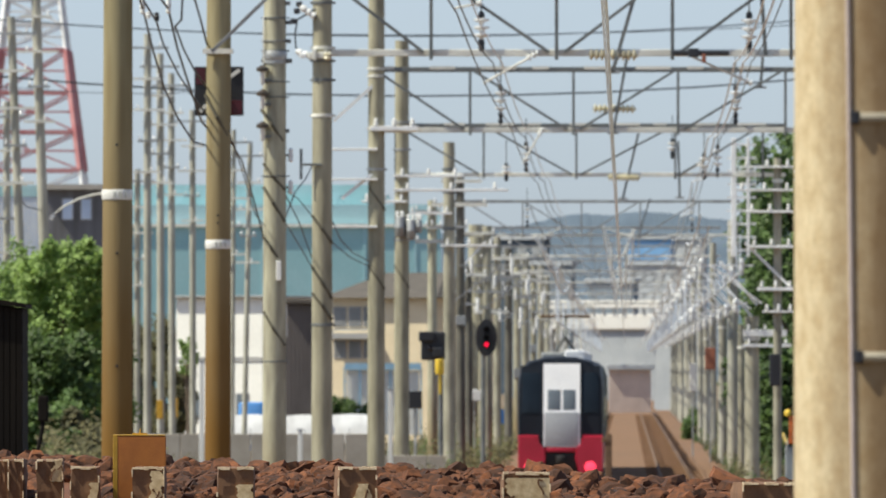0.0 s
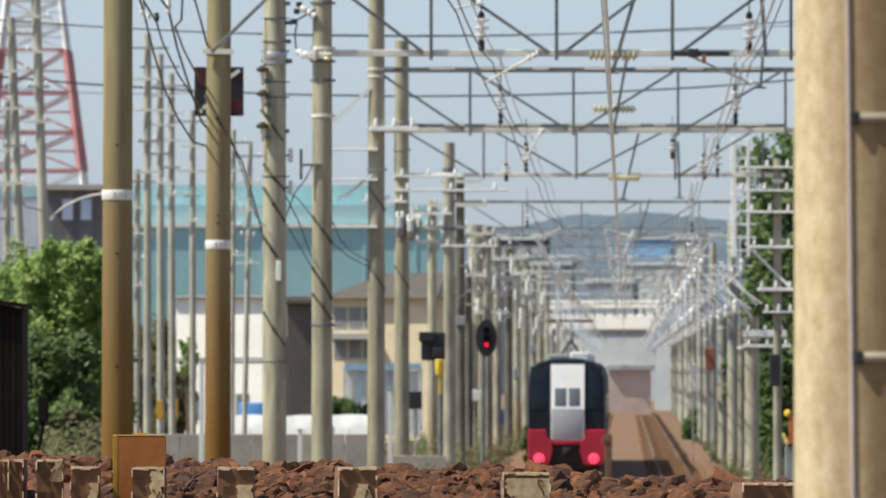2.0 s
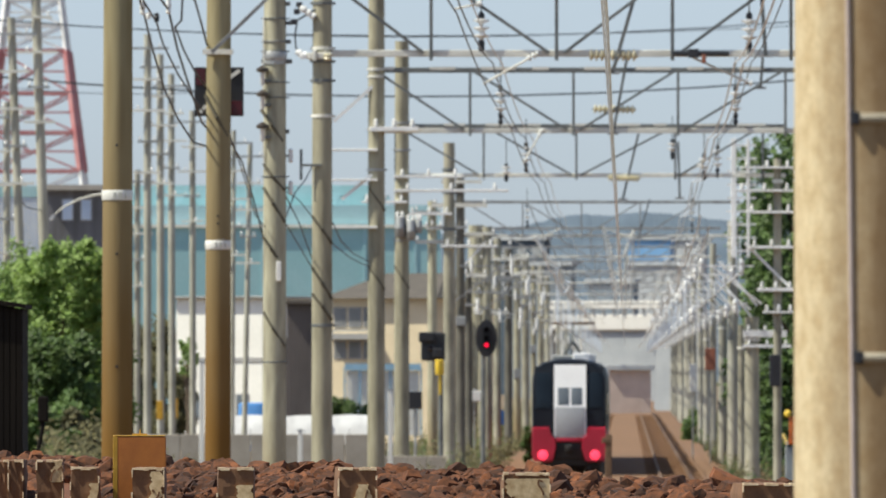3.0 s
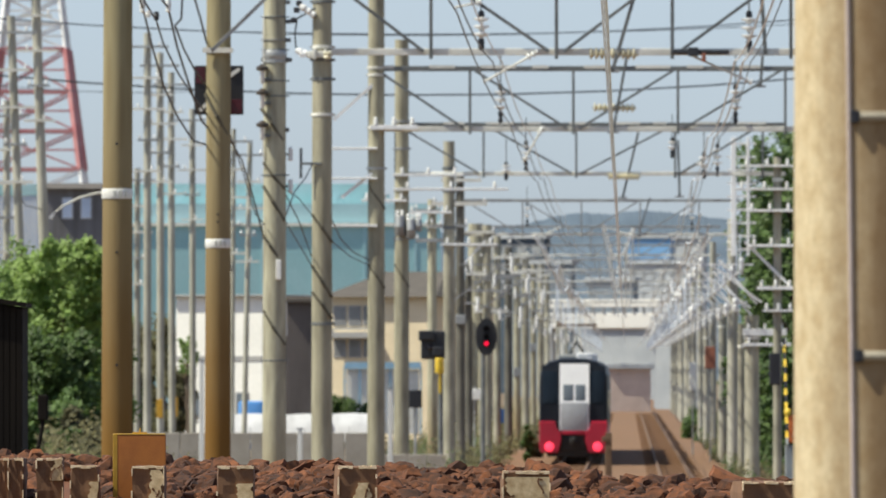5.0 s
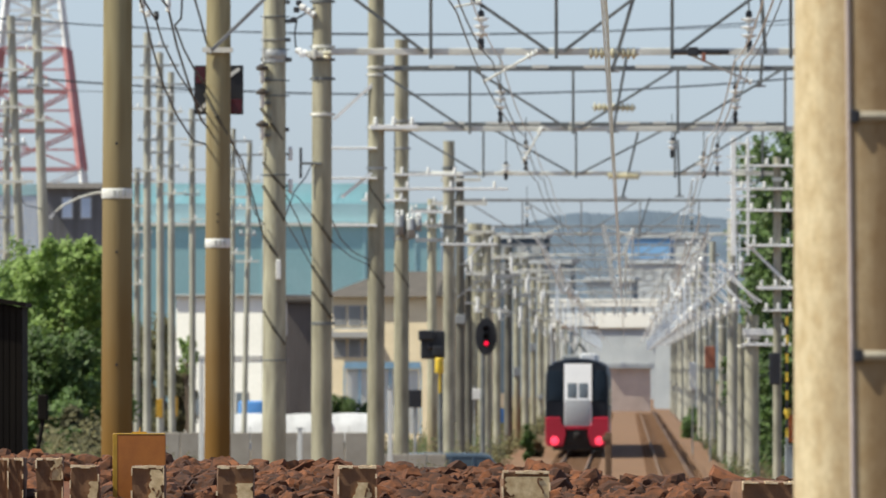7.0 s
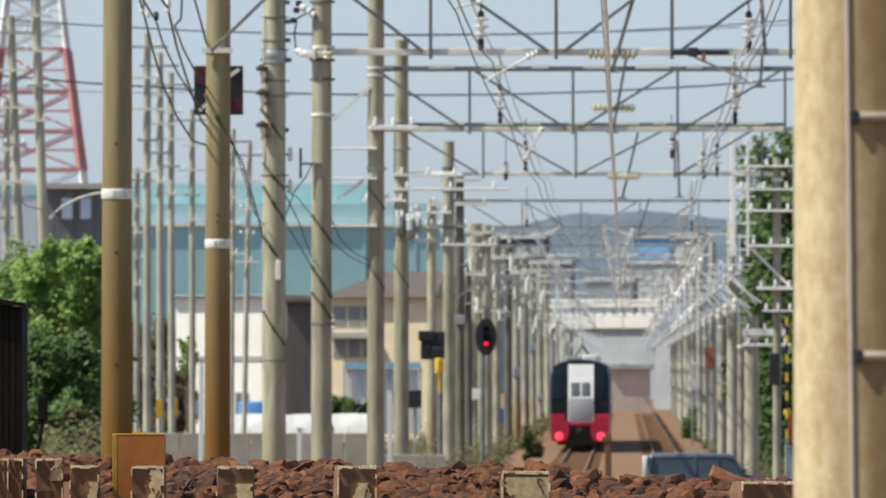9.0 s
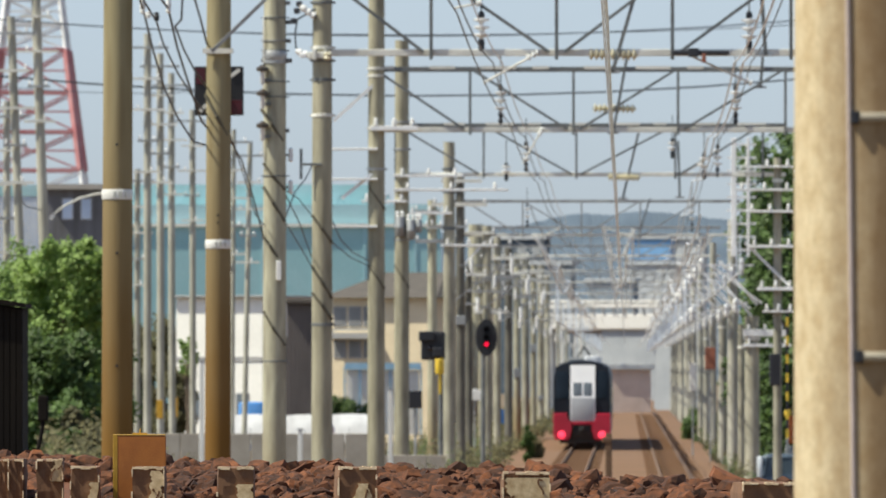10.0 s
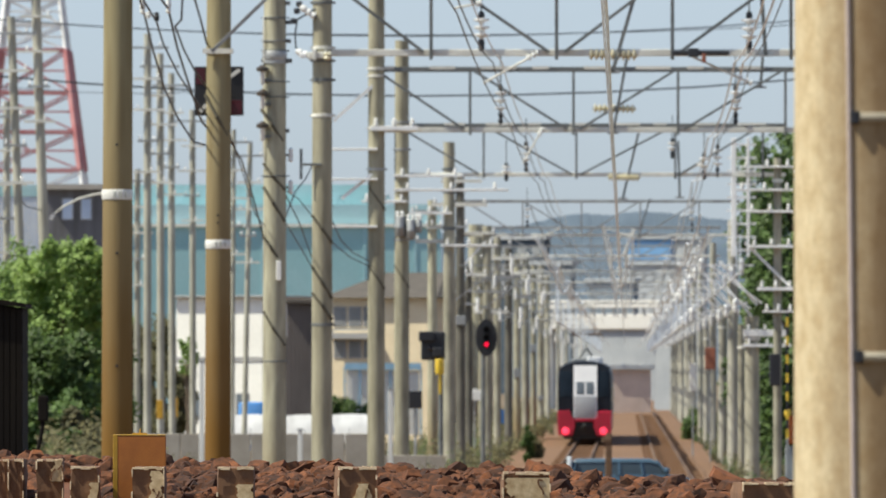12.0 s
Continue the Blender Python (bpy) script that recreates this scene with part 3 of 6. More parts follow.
    for x, e in ((-44, 20), (-50, 38), (-40, 8)):
        part("connector", Mesh().box(wide(x - 6, 164), wide(x + 5, 164), -.14, -.05, z_of(e + 5, 164) + .4, z_of(e - 5, 164) + .4, .02), CABLE, t, "dark cable connector")
    part("connector_arm", Mesh().bar((wide(-52, 164), -.1, z_of(40, 164) + .4), (0, -.1, z_of(10, 164) + .4), .03), STEEL_DARK, t)
    t = pole(666, 30, 217, POLE_GREY, -100, -0.4, "grey-beige concrete pole carrying portal beam ends", lean=0.0006)
    for e in (122, 135, 228, 300):
        clamp(t, z_of(e, 217) + .4, wide(15, 217), STEEL if e > 260 else STEEL_PALE, 0.05)
    t = pole(711, 26, 267, POLE_GREY, 72, -0.3, "grey-beige concrete pole with flat top carrying portal beams", lean=0.0004)
    for e in (217, 265, 312, 338, 425):
        clamp(t, z_of(e, 267) + .3, wide(13, 267), STEEL_PALE if e in (312, 338, 400) else STEEL, 0.06)
    for b, e0, e1, w in ((708, 420, 378, 9), (727, 425, 384, 9), (741, 412, 386, 6)):
        d = 266.7
        p = sight(b, e0, d)
        k = thing("pole_transformer", p, "pale grey pole-mounted transformer can with white bushings", "transformer", "pole transformers")
        R, H = wide(w, d), wide(e0 - e1, d)
        part("can", Mesh().lathe([(R * .8, 0), (R, .04), (R, H * .35), (R * 1.06, H * .37), (R * 1.06, H * .42), (R, H * .45), (R, H * .8), (R * .85, H * .86)], n=16), STEEL, k, smooth=True)
        for x in (-.5, .4):
            part("bushing", Mesh().lathe([(.035, 0), (.055, .03), (.035, .06), (.055, .09), (.02, .16)], (R * x, 0, H * .85), n=8), PORCELAIN, k, "white bushing", True)
        x0, x1 = sorted((0.0, wide(711 - b, d)))
        part("hanger", Mesh().box(x0 - .04, x1 + .04, .05, .3, H * .55, H * .65), STEEL_DARK, k)
    t = pole(795, 21, 307, CONCRETE_GREY, 252, -0.3, "grey concrete pole with flat top and crossarms", lean=0.0)
    for e in (300, 340, 405, 435):
        clamp(t, z_of(e, 307) + .3, wide(10.5, 307), STEEL_DARK, 0.1)
    for b, w, d, top in ((815, 15, 330, 312), (765, 17, 345, 355), (843, 27, 560, 398), (862, 15, 388, 400), (880, 14, 420, 420), (900, 13, 460, 440), (915, 12, 500, 450),
                         (930, 12, 540, 450), (944, 11, 580, 470), (957, 10, 640, 470), (968, 9, 700, 490), (830, 13, 370, 470), (852, 11, 400, 480)):
        t = pole(b, w * rng.uniform(.85, 1.15), d, rng.choice((CONCRETE_GREY, POLE_GREY, CONCRETE_DARK, CONCRETE, CONCRETE_DARK)), top, -0.3, "grey concrete pole in the far trackside row", lean=rng.uniform(-.004, .004))
        for k in range(3):
            e = top + rng.uniform(8, 22) + rng.uniform(18, 40) * k
            x0, x1 = rng.uniform(0.1, 1.1), rng.uniform(0.1, 1.1)
            part("crossarm", Mesh().box(-x0, x1, -0.2, -0.12, z_of(e, d) + .28, z_of(e, d) + rng.uniform(.33, .42)), STEEL_PALE if rng.random() < .4 else STEEL, t)
            for x in (-x0 * .9, x1 * .9):
                part("insulator", Mesh().lathe([(0.02, 0), (0.04, .03), (0.04, .10), (0.02, .15)], (x, -0.16, z_of(e, d) + .4), n=7), PORCELAIN, t, "white porcelain insulator", True)
        if rng.random() < .5:
            z = z_of(rng.uniform(560, 720), d) + .3
            part("fixing_box", Mesh().box(-.16, .16, -.36, -.1, z, z + rng.uniform(.3, .6), .02), GREY_PAINT if rng.random() < .6 else WHITE, t, "small fixing box")
    # right-hand posts of the portals and beyond
    for b, w, d, top in ((1442, 26, 217, 100), (1376, 15, 267, 280), (1331, 26, 330, 560), (1312, 12, 372, 575), (1297, 19, 388, 390), (1279, 16, 420, 540), (1262, 12, 460, 430), (1250, 11, 500, 560),
                         (1240, 10, 540, 470), (1228, 9, 600, 480), (1216, 8, 680, 500), (1205, 8, 760, 510)):
        # past 380 m the concrete is paled to imitate haze
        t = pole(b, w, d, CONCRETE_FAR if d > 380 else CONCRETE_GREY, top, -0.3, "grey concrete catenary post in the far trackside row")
        clamp(t, z_of(top + 40, d) + .3, wide(w / 2, d), STEEL_PALE, 0.1)
    # the slimmer row of power poles
    for b, w, d, top, lean in ((261, 15, 360, 60, 0.0), (284, 14, 385, 95, .002), (304, 13, 410, 130, .003), (341, 12, 450, 195, .002), (412, 9, 400, 230, -0.006), (437, 10, 420, 255, -.02),
                               (243, 12, 430, 300, 0.0), (36, 17, 300, 30, 0.039), (77, 19, 320, -60, 0.033), (12, 14, 330, 180, 0.0)):
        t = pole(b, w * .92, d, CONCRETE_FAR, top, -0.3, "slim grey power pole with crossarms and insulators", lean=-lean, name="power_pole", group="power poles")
        h = z_of(top, d) + 0.3
        for k in range(5):
            z = h - 0.5 - k * 1.1
            if z < 5:
                break
            xo = -lean * (z - h / 2)
            L = (0.75, 0.5, 0.65, 0.35, 0.5)[k]
            part("crossarm", Mesh().box(xo - L, xo + L, -0.22, -0.14, z - 0.04, z + 0.04), STEEL_PALE if k % 3 else STEEL, t)
            for s in ((-0.8, 0.6), (0.75,), (-0.5,), (-0.8, 0.7), (0.3,))[k]:
                part("insulator", Mesh().lathe([(0.02, 0), (0.04, .03), (0.04, .06), (0.025, .08), (0.04, .11), (0.015, .15)], (xo + s * L, -0.18, z + 0.04), n=8), PORCELAIN, t, "white porcelain insulator", True)


MARK_GREY = material("faded_marks", (0.5, 0.5, 0.45), 0.8, size=0.1, grain=0.01)
BROWN_GLAZE = material("brown_glaze", (0.075, 0.06, 0.045), 0.3, size=0.1, grain=0.02)
row_of_poles()


# ---- portals over the tracks ----
def portal(d, b0, b1, posts, top=10.14, low=8.85, dark=None):
    """A lattice beam across both tracks: dark upper chord, pale lower chord, posts, and diagonals that fall towards the middle."""
    x0, x1 = (b0 - 784) * d / F, (b1 - 784) * d / F
    t = thing("portal_beam", (x0, d, low), "weathered steel lattice portal beam across the railway tracks", "portal beam", "portal beams")
    h, L = top - low, x1 - x0
    part("upper_chord", Mesh().box(0, L, -0.05, 0.05, h - 0.06, h + 0.05, 0.01), dark or STEEL_DARK, t)
    # pale strips imitate the broken white highlights on the near chords
    if d < 300:
        for i in range(int(L / 1.1)):
            part("chord_plate", Mesh().box(i * 1.1 + 0.2, i * 1.1 + 0.55 + 0.2 * (i % 3), -0.066, 0.03, h - 0.005, h + 0.064), STEEL_PALE, t, "pale strip imitating a highlight")
    part("lower_chord", Mesh().box(0, L, -0.04, 0.04, -0.06, 0.05, 0.01), STEEL_PALE, t)
    xs = [(b - b0) * d / F for b in posts]
    mid = xs[len(xs) // 2]
    for x in xs:
        if 0 < x < L:
            part("post", Mesh().box(x - 0.028, x + 0.028, -0.1, -0.05, -0.12, h), dark or STEEL_DARK, t)
    for x, y in zip(xs, xs[1:]):
        a, c = ((x + 0.1, h - 0.05), (y - 0.12, 0)) if y <= mid + 0.01 else ((x + 0.12, 0), (y - 0.1, h - 0.05))
        part("diagonal", Mesh().bar((a[0], -0.08, a[1]), (c[0], -0.08, c[1]), 0.045, 0.052), dark or STEEL_DARK, t)
    return t


for d, b0, b1, posts in ((164, 555, 1560, (560, 763, 985, 1190, 1400)), (217, 652, 1450, (660, 832, 1015, 1200, 1390)), (267, 698, 1390, (700, 856, 1020, 1195, 1350))):
    portal(d, b0, b1, posts)
# far beams take paler steel in place of distance haze
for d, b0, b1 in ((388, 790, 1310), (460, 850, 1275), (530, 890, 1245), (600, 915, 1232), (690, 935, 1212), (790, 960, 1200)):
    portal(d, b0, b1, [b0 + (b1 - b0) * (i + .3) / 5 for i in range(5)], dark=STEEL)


def string(b, e0, e1, d, mat=None, n=5, b1=None, r=0.13):
    """A string of disc insulators hanging between two height marks."""
    a, c = sight(b, e0, d), sight(b if b1 is None else b1, e1, d)
    t = thing("insulator_string", a, "hanging string of white porcelain disc insulators", "insulator", "insulator strings")
    axis = c - a
    L = axis.length
    part("rod", Mesh().tube([(0, 0, 0), axis], 0.018, 6), STEEL_DARK, t)
    if b1 is None:
        part("hanger", Mesh().tube([(0, 0, 0), (0, 0, 0.6)], 0.015, 6), STEEL_DARK, t)
    hung = b1 is None
    for i in range(n):
        h = L * ((0.62 if hung else 1.0) * (i + 0.3) / n + (0.12 if hung else 0))
        part("disc", Mesh().lathe([(0.03, 0), (r, .02), (r, .04), (0.05, .07), (0.03, .11)], axis.normalized() * h, axis, 12), mat or PORCELAIN, t, smooth=True)
    if hung:
        for k in (0.0, 0.74, 0.9):
            part("link", Mesh().lathe([(.02, 0), (.05, .03), (.055, .1), (.02, .15)], axis.normalized() * (L * k), axis, 8), CABLE, t, "dark link", True)


for b, e0, e1, d in ((852, 20, 85, 164), (886, 150, 215, 217), (1326, 20, 90, 164), (1302, 150, 215, 217), (931, 250, 300, 267), (1270, 255, 310, 267), (1246, 270, 312, 266.8), (896, 288, 314, 266.8),
                     (933, 360, 400, 388), (1225, 350, 410, 388), (1190, 245, 275, 267)):
    string(b, e0, e1, d, n=3 if e1 - e0 > 45 else 2)
for b0, e0, b1, e1 in ((556, 32, 535, 14), (552, 102, 528, 92)):
    string(b0 + 4, e0, e1, 163.86, n=3, b1=b1, r=0.06)
# long pale strings added at far portals in place of bright wires and mist
for b0, e0, b1, e1, d in ((1068, 398, 1087, 462, 388), (1123, 405, 1104, 452, 388), (1095, 416, 1097, 512, 388), (946, 416, 972, 462, 388), (960, 440, 992, 480, 460), (1262, 416, 1228, 466, 388), (1246, 418, 1214, 482, 388),
                          (1240, 452, 1200, 512, 460), (1226, 478, 1190, 535, 530), (1212, 498, 1172, 560, 600), (980, 480, 1010, 528, 530), (1078, 458, 1094, 520, 460), (1112, 455, 1102, 505, 460)):
    string(b0, e0, e1, d, None, 9, b1, 0.10)
for e, b0, b1, d in ((96, 1040, 1125, 164), (192, 1048, 1122, 217), (314, 1075, 1130, 266.9)):
    string(b0, e, e + 1, d, PORCELAIN_CREAM, 9, b1, 0.095)


# ---- wires along and across ----
def wire(pts, r, mat, label, name="wire", sag=0.0, group="overhead wires"):
    t = thing(name, pts[0], label, "wire", group)
    o = Vector(pts[0])
    path = []
    for a, c in zip(pts, pts[1:]):
        a, c = Vector(a), Vector(c)
        for i in range(8):
            k = i / 8
            q = a.lerp(c, k)
            q.z -= 4 * sag * k * (1 - k)
            path.append(q - o)
    path.append(Vector(pts[-1]) - o)
    part("strand", Mesh().tube(path, r, 5), mat, t)


SPANS = (30, 60, 113, 164, 217, 267, 328, 388, 460, 530, 600, 690, 790, 900)


def along(b, e, d, r, mat, sag, label="overhead line wire above the tracks", start=0):
    """A wire that follows the track through one sighted place."""
    p = sight(b, e, d)
    pts = [(p.x + TRACK_S * (y - d), y, p.z) for y in SPANS[start:]]
    wire(pts, r, mat, label, sag=sag)


for b, e, d, r, mat, sag, *first in ((1078, 200, 90, 0.006, WIRE_WHITE, 0.0), (1096, 430, 167, 0.010, WIRE_WHITE, 0.1), (1088, 330, 120, 0.007, WIRE_WHITE, 0.1), (1067, 398, 388, 0.045, WIRE_WHITE, 0.15, 7), (1121, 410, 388, 0.045, WIRE_WHITE, 0.15, 7), (1094, 420, 388, 0.05, WIRE_WHITE, 0.3, 7), (1080, 440, 388, 0.035, WIRE_WHITE, 0.3, 7), (1108, 445, 388, 0.035, WIRE_WHITE, 0.3, 7), (1235, 470, 388, 0.045, WIRE_WHITE, 0.3, 7), (1215, 500, 388, 0.04, WIRE_WHITE, 0.3, 7), (965, 440, 388, 0.04, WIRE_WHITE, 0.3, 7), (990, 470, 388, 0.035, WIRE_WHITE, 0.3, 7), (826, 60, 120, 0.010, WIRE, 0.15), (850, 60, 150, 0.012, WIRE, 0.25), (868, 60, 150, 0.010, WIRE_BRIGHT, 0.2),
                             (900, 300, 217, 0.014, WIRE, 0.2, 5), (1335, 60, 150, 0.016, WIRE_BRIGHT, 0.25), (1350, 60, 150, 0.010, WIRE, 0.2), (1318, 60, 150, 0.014, WIRE_BRIGHT, 0.3), (1240, 380, 267, 0.022, WIRE_BRIGHT, 0.3, 5), (1255, 400, 267, 0.02, WIRE_BRIGHT, 0.3, 5), (1225, 430, 267, 0.024, WIRE_BRIGHT, 0.2, 5), (980, 480, 267, 0.02, WIRE_BRIGHT, 0.3, 5), (960, 440, 267, 0.018, WIRE_BRIGHT, 0.3, 5),
                             (1205, 470, 267, 0.02, WIRE_BRIGHT, 0.5, 5), (1010, 520, 267, 0.016, WIRE_BRIGHT, 0.0, 5), (1180, 530, 267, 0.016, WIRE_BRIGHT, 0.0, 5)):
    along(b, e, d, r, mat, sag, start=first[0] if first else 0)


def droppers(off, z0, z1, name="dropper"):
    """Thin pale hangers between the carrying wire and the contact wire of the far straight track."""
    t = thing("dropper_line", (track_x(300, off), 300, 0), "row of thin pale wire hangers over the track", "wire hangers", "overhead wires")
    y, i = 0.0, 0
    while y < 560:
        k = (y % 61) / 61
        part(name, Mesh().bar((TRACK_S * y, y, z0), (TRACK_S * y, y, z1 - 3.2 * k * (1 - k) * (z1 - z0) * .5), .035), WIRE_WHITE, t)
        y += 9 + 5 * (i % 2) + 7 * (i % 3)
        i += 1
    part("contact_wire", Mesh().bar((0, 0, z0), (TRACK_S * 560, 560, z0), .03), WIRE_BRIGHT, t)


# white hangers added for a haze-like brightness along the lines
droppers(0.0, 5.15, 6.4)
droppers(3.8, 5.15, 6.4)
droppers(5.4, 6.6, 7.7)


def across():
    # long lines that cross the view
    for b0, e0, d0, b1, e1, d1, sag, r in ((-40, 32, 330, 1420, 36, 360, 0.58, 0.024), (420, 58, 345, 1420, 44, 362, 0.2, 0.016), (-40, 132, 360, 1420, 140, 380, 0.7, 0.035), (-30, 150, 340, 400, 160, 380, 0.2, 0.014)):
        wire([sight(b0, e0, d0), sight(b1, e1, d1)], r, WIRE, "thin dark power line across the sky", sag=sag)
    # black cables that swing down from pole to pole, past the square board
    for b, e, d, h in ((252, 12, 121.2, 26), (298, 9, 127.6, 30), (277, 30, 125.2, 16), (262, 27, 123, 12)):
        t = thing("cable_insulator", sight(b, e, d), "white porcelain insulator on a black cable", "insulator", "cable insulators")
        u = wide(1, d)
        part("body", Mesh().lathe([(2.5 * u, -h * u / 2), (5 * u, -h * u * .4), (4 * u, -h * u * .2), (6 * u, 0), (4 * u, h * u * .2), (5 * u, h * u * .4), (2 * u, h * u / 2)], n=10), PORCELAIN if e < 28 else CABLE, t, smooth=True)
    for pts, r in ((((229, -60, 114.7), (255, 24, 122), (271, 90, 127), (291, 157, 131), (314, 208, 134), (342, 251, 137), (365, 258, 140.05)), .014),
                   (((229, -40, 114.7), (277, 39, 126), (289, 78, 130), (314, 129, 134), (342, 173, 137), (366, 204, 140.05)), .013),
                   (((229, -75, 114.7), (298, 16, 128), (314, 86, 131), (334, 149, 135), (357, 216, 138), (366, 226, 140.05)), .016),
                   (((324, -30, 131), (321, 35, 132), (310, 47, 133), (326, 90, 135), (345, 126, 138), (366, 156, 140.05)), .014),
                   (((229, -110, 114.7), (345, 0, 133), (355, 35, 136), (366, 78, 140.05)), .015),
                   (((402, 240, 139.9), (428, 285, 144), (448, 350, 147), (466, 418, 149.9)), .013), (((405, 232, 139.9), (428, 300, 144), (452, 380, 148), (468, 400, 149.85)), .009),
                   (((503, 336, 149.9), (528, 352, 157), (551, 381, 163.9)), .008), (((588, 430, 163.9), (620, 456, 190), (652, 471, 216.9)), .010), (((504, 392, 149.9), (528, 432, 157), (552, 473, 163.9)), .009),
                   # thick short stripes on the poles, shaped to imitate wire shadows
                   (((363, 168, 139.9), (383, 207, 139.8), (402, 240, 139.9)), .024), (((465, 420, 149.9), (478, 438, 149.8), (491, 456, 149.85)), .022), (((462, 194, 149.9), (480, 220, 149.8), (500, 250, 149.9)), .027),
                   (((466, 290, 149.9), (481, 311, 149.8), (504, 336, 149.9)), .024), (((466, 332, 149.9), (482, 358, 149.8), (504, 392, 149.9)), .026), (((466, 552, 149.9), (482, 580, 149.8), (505, 612, 149.9)), .02),
                   (((552, 382, 163.9), (569, 404, 163.82), (588, 430, 163.9)), .024), (((552, 473, 163.9), (569, 499, 163.82), (588, 528, 163.9)), .026), (((552, 519, 163.9), (569, 540, 163.82), (588, 566, 163.9)), .026),
                   (((652, 471, 216.9), (666, 490, 216.81), (681, 512, 216.9)), .025), (((652, 330, 216.9), (666, 350, 216.81), (682, 372, 216.9)), .022), (((698, 470, 266.9), (711, 490, 266.79), (724, 510, 266.9)), .026),
                   (((505, 385, 150.1), (522, 340, 156), (540, 318, 160), (553, 292, 163.9)), .012), (((505, 345, 150.1), (530, 395, 157), (552, 456, 163.9)), .010),
                   (((588, 392, 164.1), (603, 425, 185), (625, 448, 200), (652, 462, 216.9)), .012), (((28, 340, 299.9), (46, 366, 310), (73, 372, 319.9)), .018), (((-30, 440, 290), (10, 468, 296), (32, 474, 299.9)), .018)):
        wire([sight(*p) for p in pts], r, SHADOW_BROWN if r > .018 else CABLE, "dull brown stripe imitating a wire's shadow across poles" if r > .018 else "black cable hanging between poles", "cable", sag=0.0, group="hanging cables")


across()


def light_beams():
    """Pale feeder crossbars and brackets fixed to the poles."""
    for b0, b1, e, d, h in ((655, 740, 228, 217, 0.10), (697, 900, 337, 267, 0.07), (697, 820, 312, 267, .06), (780, 880, 435, 307, 0.07), (640, 720, 357, 267, .06), (720, 800, 378, 307, .08),
                            (1300, 1405, 337, 267, .06), (1310, 1405, 296, 267, .05), (1320, 1405, 375, 267, .06), (1325, 1405, 437, 267, .07), (1340, 1405, 512, 267, .09), (1315, 1392, 590, 330, .22), (1315, 1400, 612, 330, .1),
                            (1350, 1405, 552, 267, .05), (588, 668, 265, 217, .05), (588, 668, 318, 217, .04), (588, 668, 402, 217, .05)):
        p, q = sight(b0, e, d), sight(b1, e, d)
        t = thing("crossbar", p, "pale steel crossbar fixed to a trackside pole", "crossbar", "crossbars")
        L = q.x - p.x
        part("bar", Mesh().box(0, L, -0.28, -0.06, -h / 2, h / 2, 0.01), STEEL_WHITE, t)
        for k in (0.12, 0.5, 0.88) if b0 != 588 else ():
            part("insulator", Mesh().lathe([(0.02, 0), (0.05, .03), (0.05, .07), (0.03, .09), (0.045, .12), (0.02, .17)], (L * k, -0.24, h / 2), n=8), PORCELAIN, t, "white porcelain insulator", True)
    # slanting struts on the right-hand posts
    for b0, e0, b1, e1, d in ((1318, 430, 1400, 510, 267), (1272, 462, 1340, 540, 330), (1262, 482, 1330, 560, 360), (1250, 490, 1310, 560, 388), (1240, 500, 1290, 560, 420), (1232, 510, 1275, 560, 460),
                              (660, 152, 590, 215, 217), (820, 470, 862, 425, 388), (658, 309, 605, 352, 217)):
        p = sight(b0, e0, d)
        t = thing("strut", p, "slanting pale steel strut of a catenary post", "strut", "catenary struts")
        part("arm", Mesh().bar((0, -0.12, 0), sight(b1, e1, d) - p + Vector((0, -0.12, 0)), 0.07, 0.07), STEEL_WHITE, t)


light_beams()


